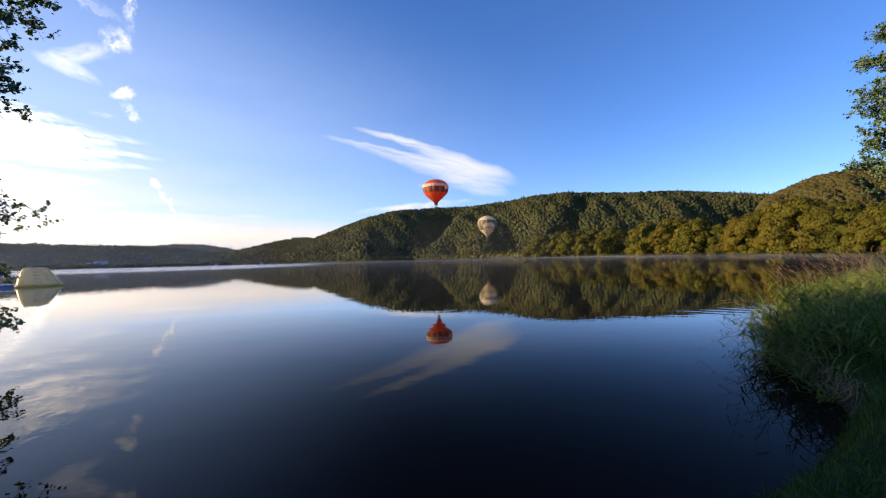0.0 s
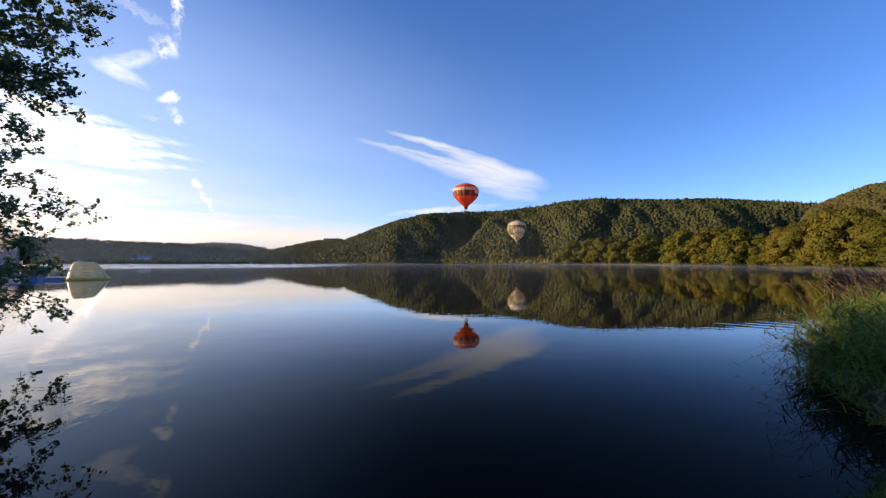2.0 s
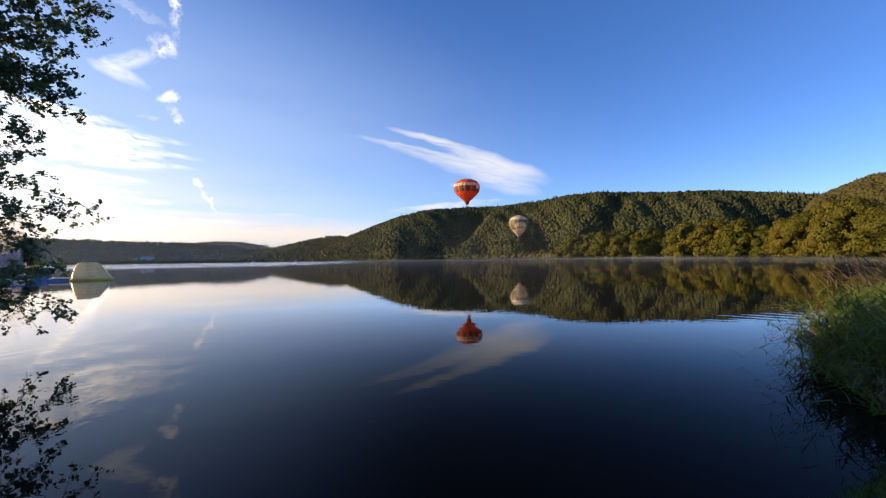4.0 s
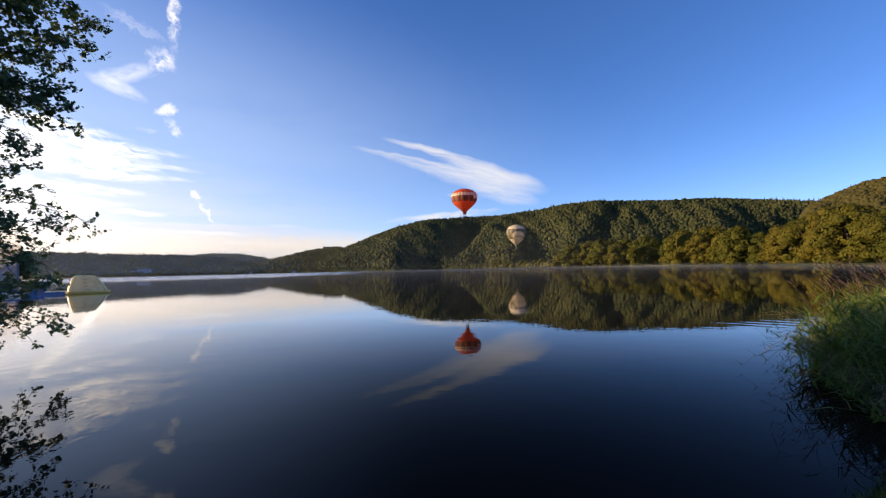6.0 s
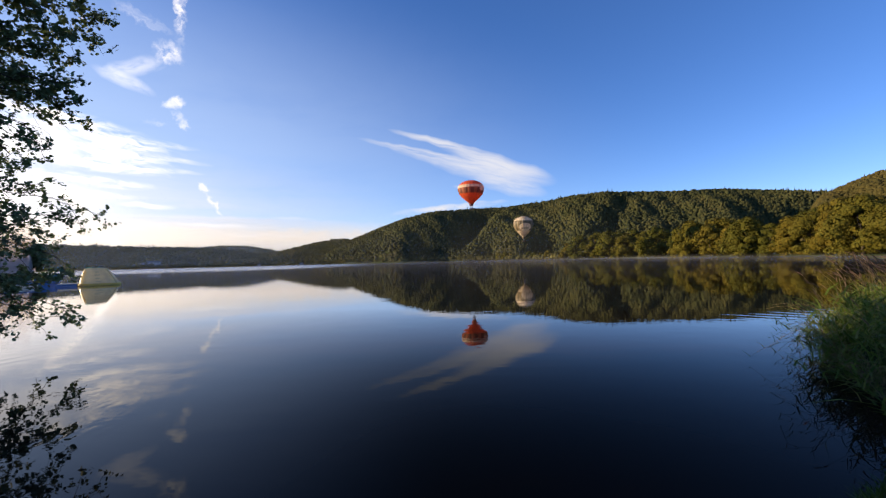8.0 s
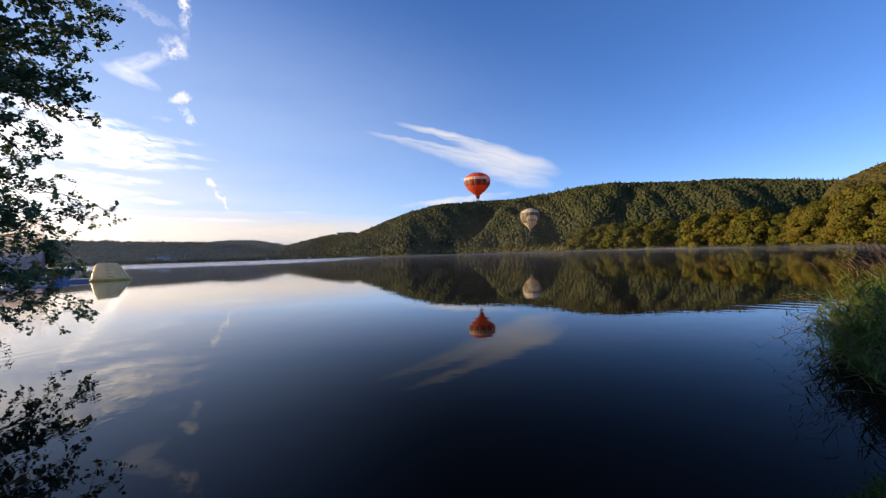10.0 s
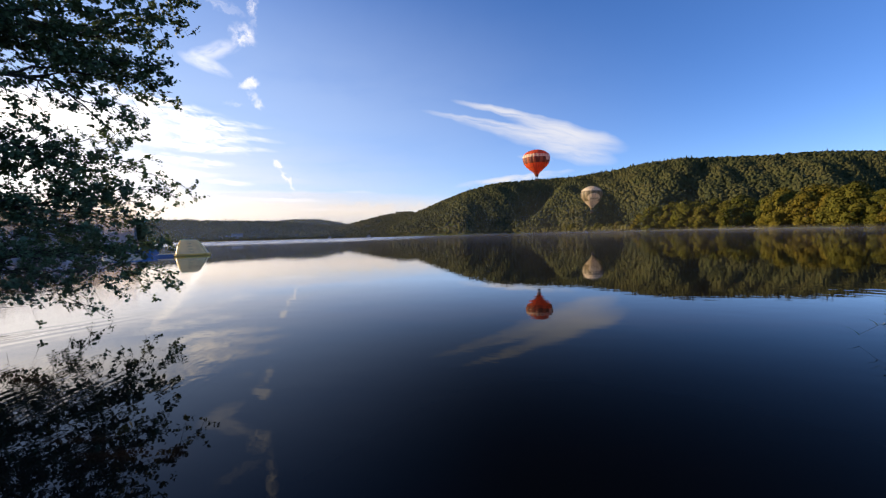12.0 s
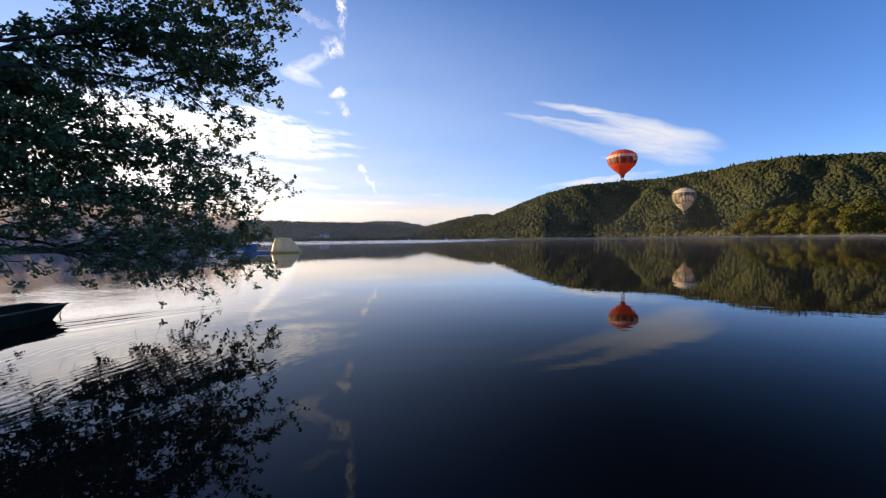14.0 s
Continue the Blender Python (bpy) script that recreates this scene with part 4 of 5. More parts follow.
NEAR_BOUGHS = [([seen(a, e, d) for a, e, d in line], thick) for line, thick in (
    (((-71.9, 22.1, 10.6), (-66.9, 22.6, 10.8), (-57.5, 25.6, 11.2), (-48.0, 27.5, 11.4)), 0.075),
    (((-72.0, 15.8, 10.4), (-67.0, 18.3, 10.6), (-58.6, 20.9, 11.0), (-48.0, 22.7, 11.4)), 0.085),
    (((-72.1, 14.9, 11.2), (-67.0, 17.3, 11.4), (-60.9, 19.1, 11.7), (-53.7, 19.6, 12.0), (-48.0, 19.0, 12.0)), 0.080),
    (((-72.1, 13.2, 10.2), (-67.0, 16.1, 10.4), (-62.3, 16.7, 10.6), (-53.8, 16.8, 11.0), (-51.4, 15.4, 11.1), (-48.3, 12.4, 11.3)), 0.060),
    (((-72.2, 9.6, 10.5), (-67.2, 9.9, 10.7), (-58.9, 9.9, 11.0), (-52.0, 9.3, 11.5)), 0.060),
    (((-72.3, 5.0, 10.2), (-67.3, 4.6, 10.6), (-59.0, 4.5, 11.0), (-48.5, 5.0, 11.6)), 0.075),
    (((-72.4, 1.7, 11.0), (-67.4, 1.0, 11.2), (-62.7, -0.4, 11.3), (-55.7, 0.0, 11.6), (-48.5, 1.0, 11.8)), 0.065),
    (((-72.4, 0.8, 10.4), (-67.4, 0.1, 10.6), (-64.4, -0.6, 10.8), (-60.1, -1.9, 11.0), (-58.0, -2.7, 11.1)), 0.035))]
near_tree("alder_tree", "dark backlit alder with spreading boughs overhanging the lake", (-13.4, 1.6, 0.3), (-11.6, 2.4, 11.5), NEAR_BOUGHS, NEAR_SPRAYS, rng)
rng = np.random.default_rng(33)
RIGHT_SPRAYS = [(polar(a + 0.5, e, 19.0 + 0.8 * math.sin(3.1 * k)), 1.0) for k, (a, e) in enumerate((
    (44.6, 18.8), (43.6, 16.9), (45.1, 16.0), (43.3, 14.3), (44.6, 13.2), (43.8, 12.1), (43.4, 10.4), (44.9, 10.1), (43.9, 9.1), (42.9, 7.9), (44.4, 7.2), (46.6, 18.3), (46.5, 14.2), (46.3, 10.8), (46.2, 7.4), (48.2, 15.1), (48.0, 9.0), (45.0, 14.6), (45.3, 11.5)))]
RIGHT_BOUGHS = [([polar(a, e, d) for a, e, d in line], 0.05) for line in (
    ((49.5, 15.5, 19.8), (46.0, 16.5, 19.4)), ((49.8, 12.0, 19.8), (46.0, 12.6, 19.2)), ((49.8, 8.0, 19.6), (45.8, 9.0, 19.2)), ((49.8, 5.0, 19.6), (45.5, 6.8, 19.2)))]
near_tree("alder_tree", "leafy alder on the grassy bank above the reeds", (15.9, 12.9, 0.4), (15.6, 13.3, 7.6), RIGHT_BOUGHS, RIGHT_SPRAYS, rng, 0.037, 1150, 1.4)
# ---- grass on the bank ----


def blades(roots, heights, leans, widths, rng, n=5):
    """Bent, tapering blades of grass."""
    k = len(roots)
    th = rng.uniform(0, 6.283, k)
    side = np.stack([np.cos(th + 1.57), np.sin(th + 1.57), np.zeros(k)], 1)
    t = np.linspace(0, 1, n)
    v = np.zeros((k, n, 2, 3))
    way = leans
    for i, s in enumerate(t):
        c = roots + way * (s ** 1.8)[None] if np.ndim(s) else roots + way * s ** 1.8
        c = c + np.stack([np.zeros(k), np.zeros(k), heights * (s - 0.22 * s ** 3)], 1)
        w = widths * (1 - s) ** 0.6 * 0.5
        v[:, i, 0], v[:, i, 1] = c - side * w[:, None], c + side * w[:, None]
    f = np.array([[2 * i, 2 * i + 1, 2 * i + 3, 2 * i + 2] for i in range(n - 1)])
    return v.reshape(-1, 3), (f[None] + (np.arange(k) * 2 * n)[:, None, None]).reshape(-1, 4)


def on_land(x, y):
    return np.stack([x, y, land_height(x, y) - 0.02], 1)


rng = np.random.default_rng(8)


def reed_leaves(stems, heights, leans, rng, per=6):
    """Drooping leaves set alternately up each stem."""
    k = len(stems)
    base, way, rise, wid = [], [], [], []
    for q in range(per):
        s = 0.18 + 0.80 * (q + rng.uniform(0, 1, k)) / per
        o = stems + leans * (s ** 2)[:, None]
        o[:, 2] += heights * s
        th = rng.uniform(0, 6.283, k)
        ln = rng.uniform(0.20, 0.52, k)
        base.append(o)
        way.append(np.stack([np.cos(th) * ln, np.sin(th) * ln, np.zeros(k)], 1))
        rise.append(ln * rng.uniform(-0.15, 0.85, k))
        wid.append(rng.uniform(0.018, 0.036, k))
    return blades(np.concatenate(base), np.concatenate(rise), np.concatenate(way), np.concatenate(wid), rng, 4)


def tall_grass():
    t = thing("tall_grass", "dense tall green reed grass with purplish seed heads on the bank", "grass", kind="stuff")
    n = 4700
    x = rng.uniform(3.6, 15, n)
    y = near_bank(x) - rng.uniform(0.0, 1.0, n) ** 1.5 * 4.2 + 0.10
    r = np.hypot(x, y)
    keep = (np.degrees(np.arctan2(x, y)) < 52) & (r > 6.75) & (y > 3.6 + 0.05 * x) & ((r > 7.2) | (near_bank(x) - y < 0.30))
    x, y = x[keep], y[keep]
    k = len(x)
    root = on_land(x, y)
    edge = np.clip(1 - (near_bank(x) - y) / 0.6, 0, 1)[:, None]
    lean = np.stack([rng.normal(-0.10, 0.18, k), rng.normal(0.0, 0.18, k), np.zeros(k)], 1) + edge * np.array([[-0.26, 0.08, -0.05]])
    h = rng.uniform(0.35, 0.86, k) * (1 - 0.25 * edge[:, 0]) * np.interp(np.hypot(x, y), [6.75, 7.3, 8.2], [0.55, 0.85, 1.0])
    v, f = reed_leaves(root, h, lean, rng)
    part("leaves", soup("leaves", v, f, BLADE), None, t, kind="stuff")
    pile = Pile()
    for i in range(0, k, 2):
        st = np.stack([root[i] + lean[i] * s ** 2 + np.array([0, 0, h[i] * s]) for s in np.linspace(0, 1, 4)])
        pile.put(*tube_arrays(st, np.linspace(0.004, 0.002, 4), 3))
    part("stalks", pile.mesh("stalks", BLADE), None, t, kind="stuff")
    # straw and dead leaves at the foot
    k2 = 1500
    pick = rng.integers(0, k, k2)
    v, f = blades(root[pick] + rng.normal(0, 0.08, (k2, 3)) * (1, 1, 0) + (0, 0, 0.05), rng.uniform(-0.05, 0.45, k2), rng.normal(-0.08, 0.20, (k2, 3)) * (1, 1, 0.2), rng.uniform(0.004, 0.013, k2), rng)
    part("straw", soup("straw", v, f, STRAW), None, t, "dry straw among the blades", kind="stuff")
    # dead leaves and roots that hang over the cut edge of the bank
    k3 = 900
    xe = rng.uniform(4.2, 6.2, k3)
    edge_root = np.stack([xe + rng.normal(0.03, 0.04, k3), near_bank(xe) - rng.uniform(0.0, 0.22, k3), rng.uniform(0.16, 0.34, k3)], 1)
    v, f = blades(edge_root, rng.uniform(-0.34, 0.12, k3), rng.normal(0, 0.12, (k3, 3)) * (1, 1, 0) + (-0.14, -0.04, 0), rng.uniform(0.006, 0.016, k3), rng)
    part("hanging_straw", soup("hanging_straw", v, f, STRAW), None, t, "brown dead leaves hanging over the water", kind="stuff")
    # flowering stems
    pile, heads = Pile(), Pile()
    for i in rng.integers(0, k, 400):
        p = root[i]
        hh = rng.uniform(1.05, 1.55)
        ln2 = np.array([rng.normal(-0.28, 0.22), rng.normal(0.05, 0.2), 0])
        st = np.stack([p + ln2 * s ** 2 + np.array([0, 0, hh * (s - 0.08 * s ** 3)]) for s in np.linspace(0, 1, 6)])
        pile.put(*tube_arrays(st, np.linspace(0.003, 0.0014, 6), 3))
        d = st[-1] - st[-2]
        d /= np.linalg.norm(d)
        d += ln2 * 0.6
        ln = rng.uniform(0.12, 0.24)
        hp = np.stack([st[-1] + d * ln * (q - 0.3) - np.array([0, 0, 0.04 * q * q]) for q in np.linspace(0, 1, 6)])
        heads.put(*tube_arrays(hp, np.array([0.0015, 0.005, 0.0065, 0.0055, 0.003, 0.001]), 5))
    part("stems", pile.mesh("stems", STRAW), None, t, kind="stuff")
    part("seed_heads", heads.mesh("seed_heads", SEED), None, t, "purplish brown seed heads", kind="stuff")


tall_grass()


def overhang():
    """Loose stems that lean out over the water from the edge of the bank."""
    t = thing("reed_stems", "loose bent reed stems leaning over the water", "reeds", kind="stuff")
    pile, bl_v = Pile(), Pile()
    for i in range(46):
        x0 = rng.uniform(4.5, 6.6)
        p = on_land(np.array([x0]), np.array([near_bank(x0) - 0.02]))[0]
        reach = rng.uniform(0.4, 1.3)
        up = rng.uniform(-0.15, 0.9)
        d = np.array([-0.8, rng.uniform(-0.1, 0.7), 0]) * reach
        st = np.stack([p + d * s + np.array([0, 0, up * s + 0.35 * math.sin(math.pi * s)]) for s in np.linspace(0, 1, 7)])
        pile.put(*tube_arrays(st, np.linspace(0.004, 0.0015, 7), 3))
        for q in range(5):
            o = st[2 + q % 5]
            k = 1
            v, f = blades(o[None], np.array([rng.uniform(0.02, 0.2)]), rng.normal(0, 0.16, (1, 3)) * (1, 1, 0.3) + d[None] * 0.15, np.array([0.012]), rng)
            bl_v.put(v, f)
    part("stems", pile.mesh("stems", STRAW), None, t, kind="stuff")
    part("blades", bl_v.mesh("blades", BLADE), None, t, kind="stuff")


overhang()


def short_grass():
    n = 60000
    x = rng.uniform(-3.0, 9, n)
    y = near_bank(x) - rng.uniform(-0.03, 4.2, n)
    keep = (np.hypot(x, y) < 8) & (y > 0.5) & (np.degrees(np.arctan2(x, y)) < 50)
    x, y = x[keep], y[keep]
    k = len(x)
    root = on_land(x, y)
    h = rng.uniform(0.05, 0.15, k) * (1 + 0.9 * np.clip(np.sin(2.3 * x + 1.1 * y) * np.sin(2.9 * y - x), 0, 1))
    v, f = blades(root, h, rng.normal(0, 0.5, (k, 3)) * (1, 1, 0) * h[:, None], rng.uniform(0.007, 0.014, k), rng, 3)
    ob = new("short_grass", soup("short_grass", v, f, LAWN))
    tagged(ob, "short trodden green grass on the bank", "grass", kind="stuff")


short_grass()

# ---- hot-air balloons ----
RED = cloth("red_balloon_cloth", (0.94, 0.165, 0.050), 0.55, 0.55)
RED_DARK = cloth("brown_balloon_cloth", (0.20, 0.060, 0.030), 0.6, 0.4)
RUST = cloth("rust_balloon_cloth", (0.42, 0.13, 0.055), 0.6, 0.4)
TAN = cloth("tan_balloon_cloth", (0.26, 0.20, 0.11), 0.6, 0.3)
CREAM = cloth("cream_balloon_cloth", (0.88, 0.72, 0.50), 0.6, 0.5)
OLIVE = cloth("olive_brown_balloon_cloth", (0.13, 0.10, 0.05), 0.6, 0.3)
WICKER = plain("wicker", (0.16, 0.09, 0.045), 0.8, scale=6, vary=0.35, bump=0.8, distance=0.02)
STEEL = plain("burner_steel", (0.35, 0.35, 0.36), 0.35, 0.9, scale=9, vary=0.1)
BLACK = plain("black_cloth", (0.02, 0.02, 0.022), 0.7, scale=5, vary=0.3)


def envelope_radius(u):
    """Radius over height, both from 0 (mouth) to 1 (crown), of a balloon of radius 1."""
    pts = ((0, 0.14), (0.06, 0.20), (0.18, 0.47), (0.32, 0.75), (0.45, 0.92), (0.58, 0.99), (0.68, 1.0), (0.78, 0.93), (0.87, 0.77), (0.94, 0.54), (0.985, 0.26), (1.0, 0.0))
    return np.interp(u, [p[0] for p in pts], [p[1] for p in pts])


def balloon(name, label, at, radius, height, bands, mats, gores=24, emblem=None, turn=0.0):
    """bands: (top of the band from 0 to 1, index of its cloth)."""
    t = thing(name, label, "hot-air balloon", at=at)
    t.rotation_euler = (0, 0, radians(turn))
    rows, sub = 44, 4
    us = np.linspace(0, 1, rows)
    prof = envelope_radius(us)
    prof = np.convolve(np.pad(prof, 2, mode="edge"), [0.1, 0.2, 0.4, 0.2, 0.1], mode="valid")
    prof[-1] = 0.02
    bm = bmesh.new()
    grid = []
    for u, r in zip(us, prof):
        ring = []
        for j in range(gores * sub):
            th = j / (gores * sub) * 2 * math.pi
            bulge = 1 + 0.035 * math.sin(math.pi * (j % sub) / sub) - 0.015
            ring.append(bm.verts.new((math.cos(th) * r * radius * bulge, math.sin(th) * r * radius * bulge, u * height)))
        grid.append(ring)
    for i in range(rows - 1):
        uc = (us[i] + us[i + 1]) / 2
        slot = next(k for lim, k in bands if uc <= lim)
        for j in range(gores * sub):
            f = bm.faces.new((grid[i][j], grid[i][(j + 1) % (gores * sub)], grid[i + 1][(j + 1) % (gores * sub)], grid[i + 1][j]))
            f.smooth = True
            k = 3 if slot == 1 and (j // sub) % 2 else slot      # every other gore of the dark band is paler
            if emblem and emblem(uc, (j + 0.5) / (gores * sub) * 360):
                k = emblem(uc, (j + 0.5) / (gores * sub) * 360)
            f.material_index = k
    me = bm_mesh("envelope", bm, mats)
    env = part("envelope", me, None, t)
    # seams between the gores
    for g in range(gores):
        th = g / gores * 2 * math.pi
        line = [(math.cos(th) * r * radius * 0.992, math.sin(th) * r * radius * 0.992, u * height) for u, r in zip(us, prof)]
        part("load_tape", tube(line[::2], [0.08] * len(line[::2]), 4, mats[1], "load_tape"), None, env)
    bm = bmesh.new()
    bmesh.ops.create_cone(bm, segments=20, radius1=radius * 0.12, radius2=radius * 0.16, depth=1.4, cap_ends=False)
    bmesh.ops.translate(bm, verts=bm.verts, vec=(0, 0, -0.6))
    part("skirt", bm, mats[1], t)
    # frame, burners, basket and its ropes
    fz, bz = -1.9, -3.9
    bm = bmesh.new()
    for sx in (-0.5, 0.5):
        bmesh.ops.create_cone(bm, segments=10, radius1=0.16, radius2=0.2, depth=0.8, cap_ends=True, matrix=Matrix.Translation((sx, 0, fz)))
    bmesh.ops.create_cube(bm, size=1, matrix=Matrix.Translation((0, 0, fz - 0.4)) @ Matrix.Diagonal((1.7, 1.3, 0.1, 1)))
    part("burner", bm, STEEL, t, "steel burner frame")
    bm = bmesh.new()
    bmesh.ops.create_cube(bm, size=1, matrix=Matrix.Translation((0, 0, bz + 0.55)) @ Matrix.Diagonal((2.3, 1.6, 1.1, 1)))
    top = [f for f in bm.faces if f.normal.z > 0.5]
    bmesh.ops.inset_region(bm, faces=top, thickness=0.1)
    bmesh.ops.translate(bm, verts=top[0].verts, vec=(0, 0, -0.9))
    bmesh.ops.bevel(bm, geom=bm.edges[:], offset=0.05, segments=2, affect="EDGES")
    basket = part("basket", bm, WICKER, t, "wicker basket with padded rim")
    bm = bmesh.new()
    bmesh.ops.create_cube(bm, size=1, matrix=Matrix.Translation((0, 0, bz + 1.12)) @ Matrix.Diagonal((2.45, 1.75, 0.12, 1)))
    bmesh.ops.delete(bm, geom=[f for f in bm.faces if abs(f.normal.z) > 0.5], context="FACES")
    part("rim", bm, BLACK, basket)
    for sx in (-1, 1):
        for sy in (-1, 1):
            part("rope", tube(bent((sx * 1.1, sy * 0.75, bz + 1.1), (sx * 0.8, sy * 0.6, fz - 0.4)), [0.035] * 8, 5, BLACK, "rope"), None, t)
            part("rope", tube(bent((sx * 0.8, sy * 0.6, fz - 0.4), (sx * radius * 0.1, sy * radius * 0.1, 0.1)), [0.025] * 8, 5, BLACK, "rope"), None, t)
    return t


def red_mark(u, deg):
    # a small pale patch on the dark band
    if 0.52 < u < 0.72 and abs((deg - 328 + 180) % 360 - 180) < 15 * (1 - ((u - 0.62) / 0.1) ** 2) ** 0.5:
        return 2
    return None


def cream_mark(u, deg):
    # pale crest with a broken dark line across it
    a = (deg - 278 + 180) % 360 - 180
    if abs(u - 0.44) < 0.20 and abs(a) < 40 * (1 - ((u - 0.44) / 0.20) ** 2) ** 0.5:
        return 3 if 0.38 < u < 0.45 and int(a // 7.5) % 2 and abs(a) < 26 else 2
    return None


RD, WD = 292.0, 385.0
red_at = polar(-0.75, 7.05, RD)
balloon("hot_air_balloon", "red hot-air balloon with pale and brown bands over the lake", tuple(red_at + (0, 0, 0.6)), RD * math.tan(radians(1.66)), RD * 0.0535,
        ((0.16, 0), (0.42, 0), (0.64, 1), (0.77, 2), (1.0, 0)), [RED, RED_DARK, CREAM, RUST], emblem=red_mark)
cream_at = polar(5.75, 2.6, WD)
balloon("hot_air_balloon", "cream hot-air balloon with olive band and pale crest", tuple(cream_at + (0, 0, 0.8)), WD * math.tan(radians(1.24)), WD * 0.047,
        ((0.16, 2), (0.30, 2), (0.76, 1), (1.0, 2)), [RED, OLIVE, CREAM, TAN], emblem=cream_mark)

# ---- inflatables on the water ----
YELLOW = cloth("yellow_vinyl", (0.80, 0.70, 0.40), 0.4, 0.40, 1.5)
DEEP_YELLOW = cloth("deep_yellow_vinyl", (0.82, 0.60, 0.12), 0.4, 0.35, 1.5)
GREENV = plain("green_vinyl", (0.10, 0.34, 0.14), 0.4, scale=2, vary=0.1, bump=0.05)
GREYV = plain("grey_green_vinyl", (0.36, 0.42, 0.30), 0.4, scale=2, vary=0.1, bump=0.05)
BLUEV = cloth("blue_vinyl", (0.04, 0.15, 0.36), 0.4, 0.25, 2.0)
PALEV = cloth("pale_vinyl", (0.72, 0.70, 0.60), 0.4, 0.4, 2.0)


def puffy(sx, sy, sz, top=1.0, bevel=0.3, cuts=6):
    """An air-filled block whose top may be narrower than its base, with swollen sides."""
    bm = bmesh.new()
    bmesh.ops.create_cube(bm, size=1)
    bmesh.ops.subdivide_edges(bm, edges=bm.edges[:], cuts=cuts, use_grid_fill=True)
    for v in bm.verts:
        x, y, z = v.co
        k = 1 - (1 - top) * (z + 0.5)
        sw = 0.045 * math.cos(math.pi * x) * math.cos(math.pi * y) + 0.02 * math.cos(math.pi * z)
        rx, ry = x * sx * k * (1 + sw), y * sy * k * (1 + sw)
        edge = max(abs(x), abs(y)) * 2
        zz = (z + 0.5) * sz * (1 + 0.03 * (1 - edge ** 2))
        if z > 0.49 and edge > 0.95:
            zz -= bevel * 0.35
            rx *= 0.97
            ry *= 0.97
        v.co = (rx, ry, zz)
    return bm


def inflatable_tower():
    """A tent-shaped climbing block: steep on its back, long slope in front, swollen panels between its seams."""
    at = polar(-42.1, 0.0, 63.0)
    t = thing("inflatable_climbing_block", "yellow inflatable climbing block floating on the lake", "inflatable", "water park", at=(at[0], at[1], -0.12))
    t.rotation_euler = (0, 0, radians(40))

    def shape(x, y, u):
        """Point of the swollen outer skin: x, y from -1 to 1 on the plan, u from 0 at the water to 1 at the top."""
        k = 1 - 0.50 * u ** 1.15
        lean = -0.42 * u
        swell = 1 + 0.05 * math.sin(math.pi * u)
        return (x * 1.85 * k * swell + lean, y * 1.55 * k * swell, 2.15 * u)

    bm = bmesh.new()
    n, rows = 40, 14
    rings = []
    for i in range(rows + 1):
        u = i / rows
        ring = []
        for j in range(n):
            th = j / n * 2 * math.pi
            c, q = math.cos(th), math.sin(th)
            r = 1 / (abs(c) ** 5 + abs(q) ** 5) ** 0.2
            pinch = 1 - 0.03 * abs(math.sin(2.0 * th)) ** 12 - 0.018 * (0.5 + 0.5 * math.cos(8 * th)) ** 6
            over = max(0.0, u - 0.88) / 0.12
            x, y, z = shape(c * r * pinch, q * r * pinch, u)
            x, y = x * (1 - 0.22 * over ** 2) - 0.09 * over ** 2, y * (1 - 0.22 * over ** 2)
            ring.append(bm.verts.new((x, y, z - 0.05 * over ** 2)))
        rings.append(ring)
    for lower, upper in zip(rings[:-1], rings[1:]):
        for j in range(n):
            bm.faces.new((lower[j], lower[(j + 1) % n], upper[(j + 1) % n], upper[j]))
    bm.faces.new(rings[-1])
    bm.faces.new(rings[0][::-1])
    part("body", bm, YELLOW, t, smooth=True)
    # thick foot tube, ribs on the corners
    foot = [Vector(shape(c / (abs(c) ** 5 + abs(q) ** 5) ** 0.2 * 1.01, q / (abs(c) ** 5 + abs(q) ** 5) ** 0.2 * 1.01, 0.11)) for c, q in ((math.cos(k / 48 * 2 * math.pi), math.sin(k / 48 * 2 * math.pi)) for k in range(49))]
    part("base_tube", tube(foot, [0.15] * 49, 10, DEEP_YELLOW, "base_tube"), None, t, "deeper yellow foot tube")
    for sx in (-1, 1):
        for sy in (-1, 1):
            line = [shape(sx * 0.88, sy * 0.88, u) for u in np.linspace(0.05, 0.92, 9)]
            part("edge_tube", tube(line, [0.07] * 9, 8, YELLOW, "edge_tube"), None, t)
    for x, y, w, d in ((-0.95, -0.2, 0.75, 0.45), (-0.2, -0.35, 0.32, 0.30)):
        bm = puffy(w, d, 0.14, 0.9, 0.05, 3)
        bmesh.ops.translate(bm, verts=bm.verts, vec=(x, y, 2.03))
        part("top_cushion", bm, GREENV, t, "green cushion on the top", smooth=True)
    for k in range(4):
        u = 0.28 + 0.16 * k
        a, b = shape(-0.16, -1.0, u), shape(0.16, -1.0, u)
        part("handle", tube(bent((a[0], a[1] - 0.04, a[2]), (b[0], b[1] - 0.04, b[2])), [0.03] * 8, 6, GREYV, "handle"), None, t)


inflatable_tower()


